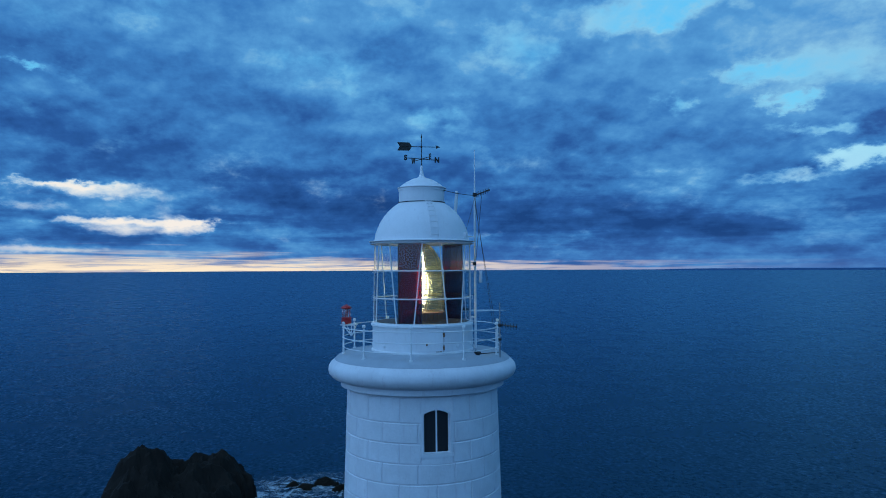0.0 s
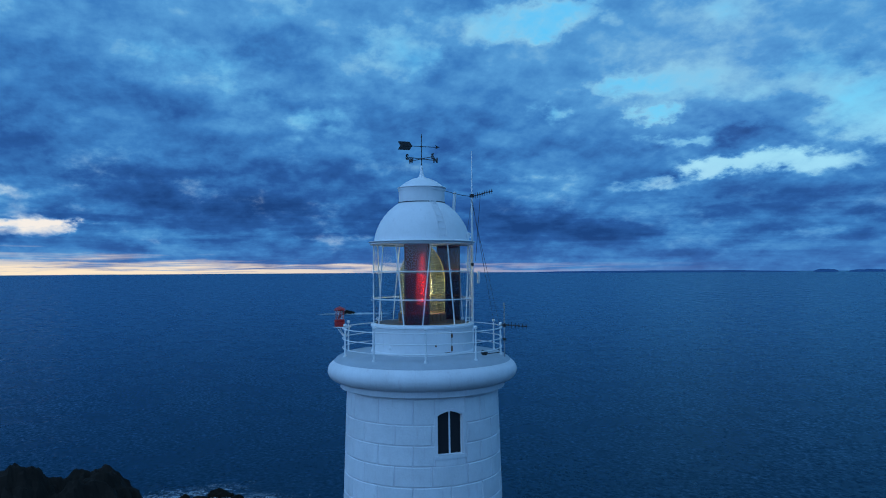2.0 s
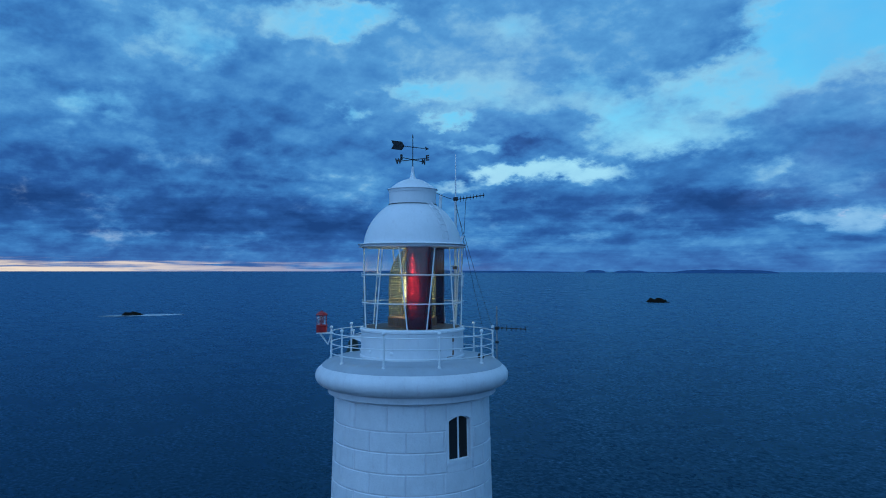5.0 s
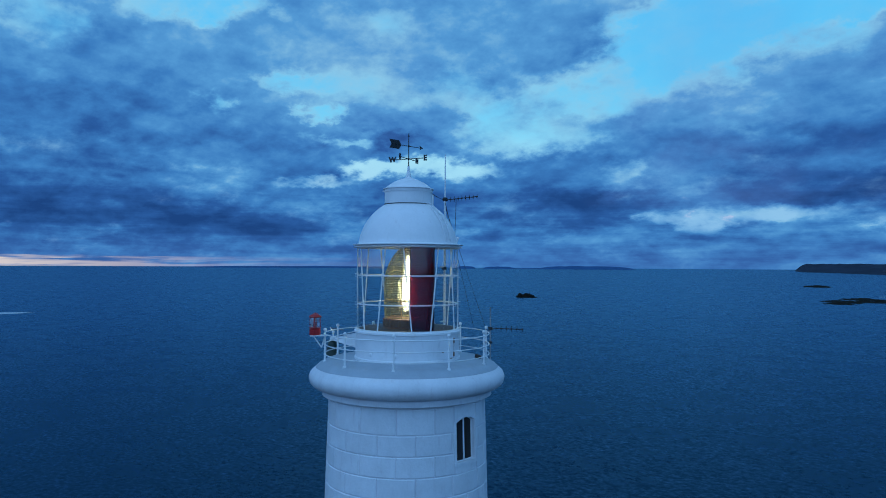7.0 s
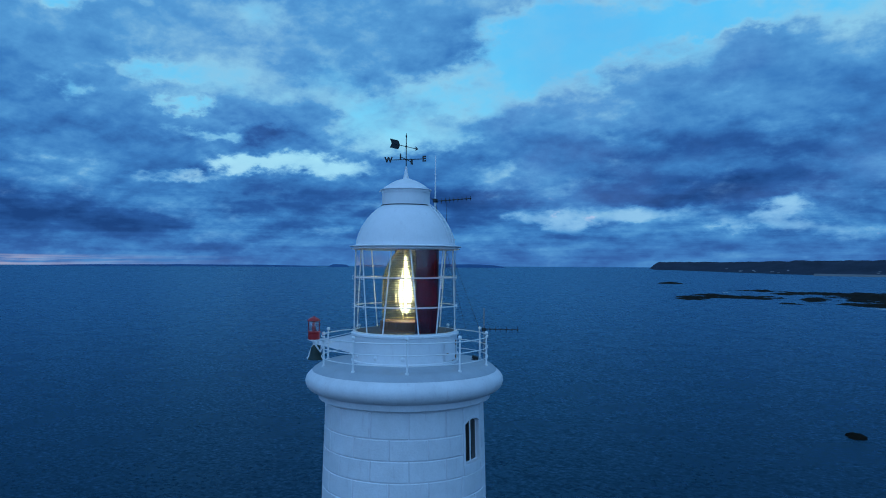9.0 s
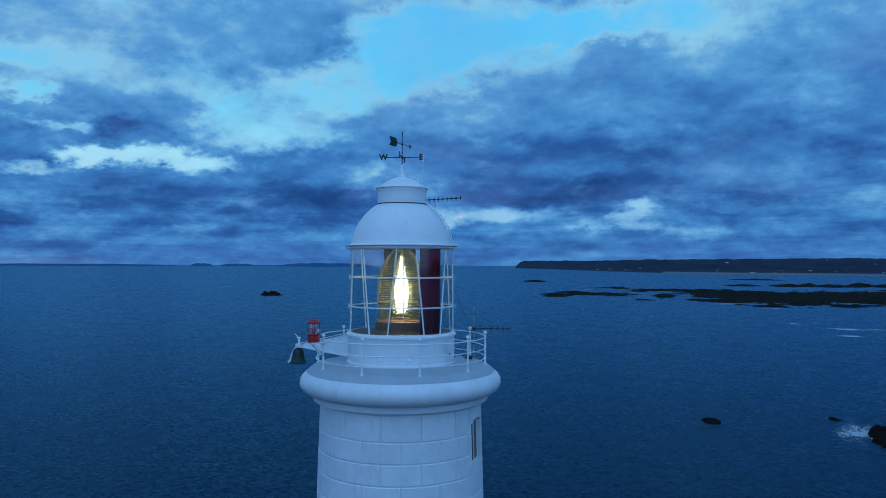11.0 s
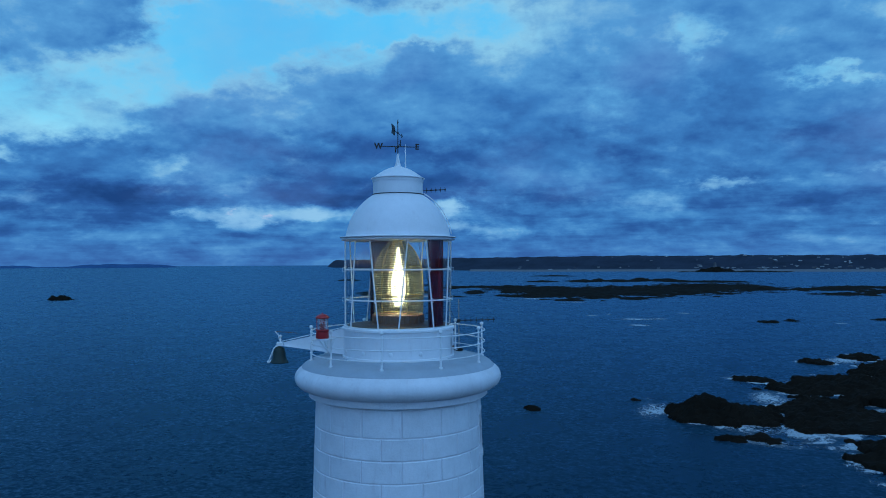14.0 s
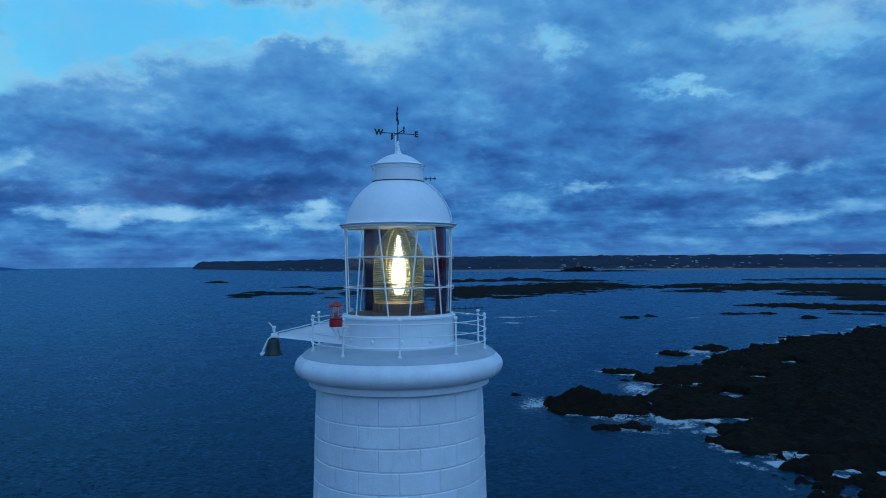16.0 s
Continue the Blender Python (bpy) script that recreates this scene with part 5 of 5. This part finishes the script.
# ---------- the far coast ----------
def smooth(e0, e1, v):
    f = max(0.0, min(1.0, (v - e0) / (e1 - e0)))
    return f * f * (3 - 2 * f)


def coast_height(bear, r):
    """Land over the bay; bear is to the left of +y in degrees."""
    inner = 3350 + 780 * smooth(2, 19, bear) - 500 * smooth(-22, -60, bear)
    rise = smooth(inner + 20, inner + 620, r)
    top = 66 + 8 * noise.noise(Vector((bear * 0.11, 0, 1))) - 10 * smooth(0, 19, bear) - 6 * smooth(-8, -30, bear)
    tip = smooth(19.8, 18.6, bear) * smooth(-89, -72, bear)
    bumps = 7 * noise.fractal(Vector((bear * 0.9, r / 300, 4)), 1.0, 2.0, 4) + 3 * noise.noise(Vector((bear * 6, r / 90, 7)))
    dune = 5 * smooth(inner - 40, inner + 60, r)
    return (dune + (top + bumps) * rise) * tip - 2 * (1 - smooth(inner - 120, inner, r)), inner


verts, faces = [], []
NB, NR = 420, 26
for i in range(NB + 1):
    b = 20.2 - 110 * i / NB
    for j in range(NR + 1):
        r = 2900 + 1900 * j / NR
        z, inner = coast_height(b, r)
        a = radians(b)
        verts.append((-r * math.sin(a), r * math.cos(a), z))
for i in range(NB):
    for j in range(NR):
        k = i * (NR + 1) + j
        faces.append((k, k + NR + 1, k + NR + 2, k + 1))
me = bpy.data.meshes.new("coast")
me.from_pydata(verts, [], faces)
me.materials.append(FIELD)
tagged(new("coast", me), "long low dark coast across the bay, blued with painted haze", "coast", kind="structure")
# beach strip in front of it
verts, faces = [], []
for i in range(161):
    b = 8 - 98 * i / 160
    _, inner = coast_height(b, 3000)
    a = radians(b)
    wide = 250 + 130 * noise.noise(Vector((b * 0.15, 3, 3)))
    for r, z in ((inner - wide, 0.1), (inner - wide * 0.5, 2.0), (inner + 60, 6.0)):
        verts.append((-r * math.sin(a), r * math.cos(a), z))
for i in range(160):
    for j in range(2):
        k = i * 3 + j
        faces.append((k, k + 3, k + 4, k + 1))
me = bpy.data.meshes.new("beach")
me.from_pydata(verts, [], faces)
me.materials.append(SAND)
tagged(new("beach", me), "pale grey sand beach below the far coast", "beach", kind="structure")
# houses scattered on the slopes
dice = random.Random(11)
house = thing("house", "small pale house on the far hillside", "house", "houses on the far coast")
part("wall", box(0, 0, 3, 16, 9, 7), RENDER, house, smooth=False)
bm = bmesh.new()
v = [bm.verts.new(p) for p in ((-8.4, -5, 6.5), (8.4, -5, 6.5), (8.4, 5, 6.5), (-8.4, 5, 6.5), (-8.4, 0, 10), (8.4, 0, 10))]
for f in ((0, 1, 5, 4), (2, 3, 4, 5), (0, 4, 3), (1, 2, 5), (0, 3, 2, 1)):
    bm.faces.new([v[i] for i in f])
part("roof", bm, SLATE, house, smooth=False)
placed = 0
while placed < 100:
    b = dice.choice((dice.uniform(-34, 14), dice.gauss(-12, 6), dice.gauss(-22, 5)))
    _, inner = coast_height(b, 3000)
    r = inner + dice.choice((dice.uniform(40, 200), dice.uniform(150, 560)))
    z, _ = coast_height(b, r)
    a = radians(b)
    m = pose(-r * math.sin(a), r * math.cos(a), z - 0.5, 0, 0, dice.uniform(-40, 40) + b) @ Matrix.Diagonal((dice.uniform(0.3, 1.2), 1, dice.uniform(0.3, 0.55), 1))
    if placed == 0:
        house.matrix_basis = m
    else:
        h = copy_thing(house, Matrix())
        h.matrix_basis = m
    placed += 1
# radio tower with red lights
b = radians(29)
rt = thing("radio_tower", "far lattice radio tower with red lights", "tower", at=(4300 * math.sin(b), 4300 * math.cos(b), coast_height(-29, 4300)[0]))
for dx_, dy_ in ((-3, -3), (3, -3), (3, 3), (-3, 3)):
    part("leg", tube((dx_, dy_, -2), (dx_ * 0.3, dy_ * 0.3, 26), 0.6, n=5), GREY, rt)
for z in (14, 25):
    part("beacon", ball((0, 0, z), 2.0), BEACON, rt, "red warning light")


def island(name, label, b0, b1, r, top, seed):
    """A low island on the horizon between two bearings."""
    n = 60
    verts, faces = [], []
    for i in range(n + 1):
        f = i / n
        b = radians(b0 + (b1 - b0) * f)
        edge = min(1.0, min(f, 1 - f) / 0.22) ** 0.8
        h = 24 + (top - 24) * edge * (0.82 + 0.28 * noise.fractal(Vector((f * 5, seed, 0)), 1.0, 2.0, 4))
        for rr, z in ((r - 60, -1), (r - 30, h * 0.7), (r, h), (r + 80, h * 0.8), (r + 120, -1)):
            verts.append((-rr * math.sin(b), rr * math.cos(b), z))
    for i in range(n):
        for j in range(4):
            k = i * 5 + j
            faces.append((k, k + 5, k + 6, k + 1))
    me = bpy.data.meshes.new(name)
    me.from_pydata(verts, [], faces)
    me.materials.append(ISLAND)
    return tagged(new(name, me), label, "island")


island("island", "long low island on the horizon, blue-grey with painted haze", 65.0, 45.5, 4700, 33, 1.3)
island("island", "small islet on the horizon, blue-grey with painted haze", 44.6, 43.0, 4700, 38, 2.3)
island("island", "small islet on the horizon, blue-grey with painted haze", 42.4, 39.8, 4700, 36, 3.9)
island("island", "flat-topped island on the horizon, dark blue with painted haze", 38.0, 30.6, 4650, 43, 5.2)
island("island", "thin dark shoal on the horizon, blued with painted haze", 40.0, 35.0, 4750, 27, 6.2)
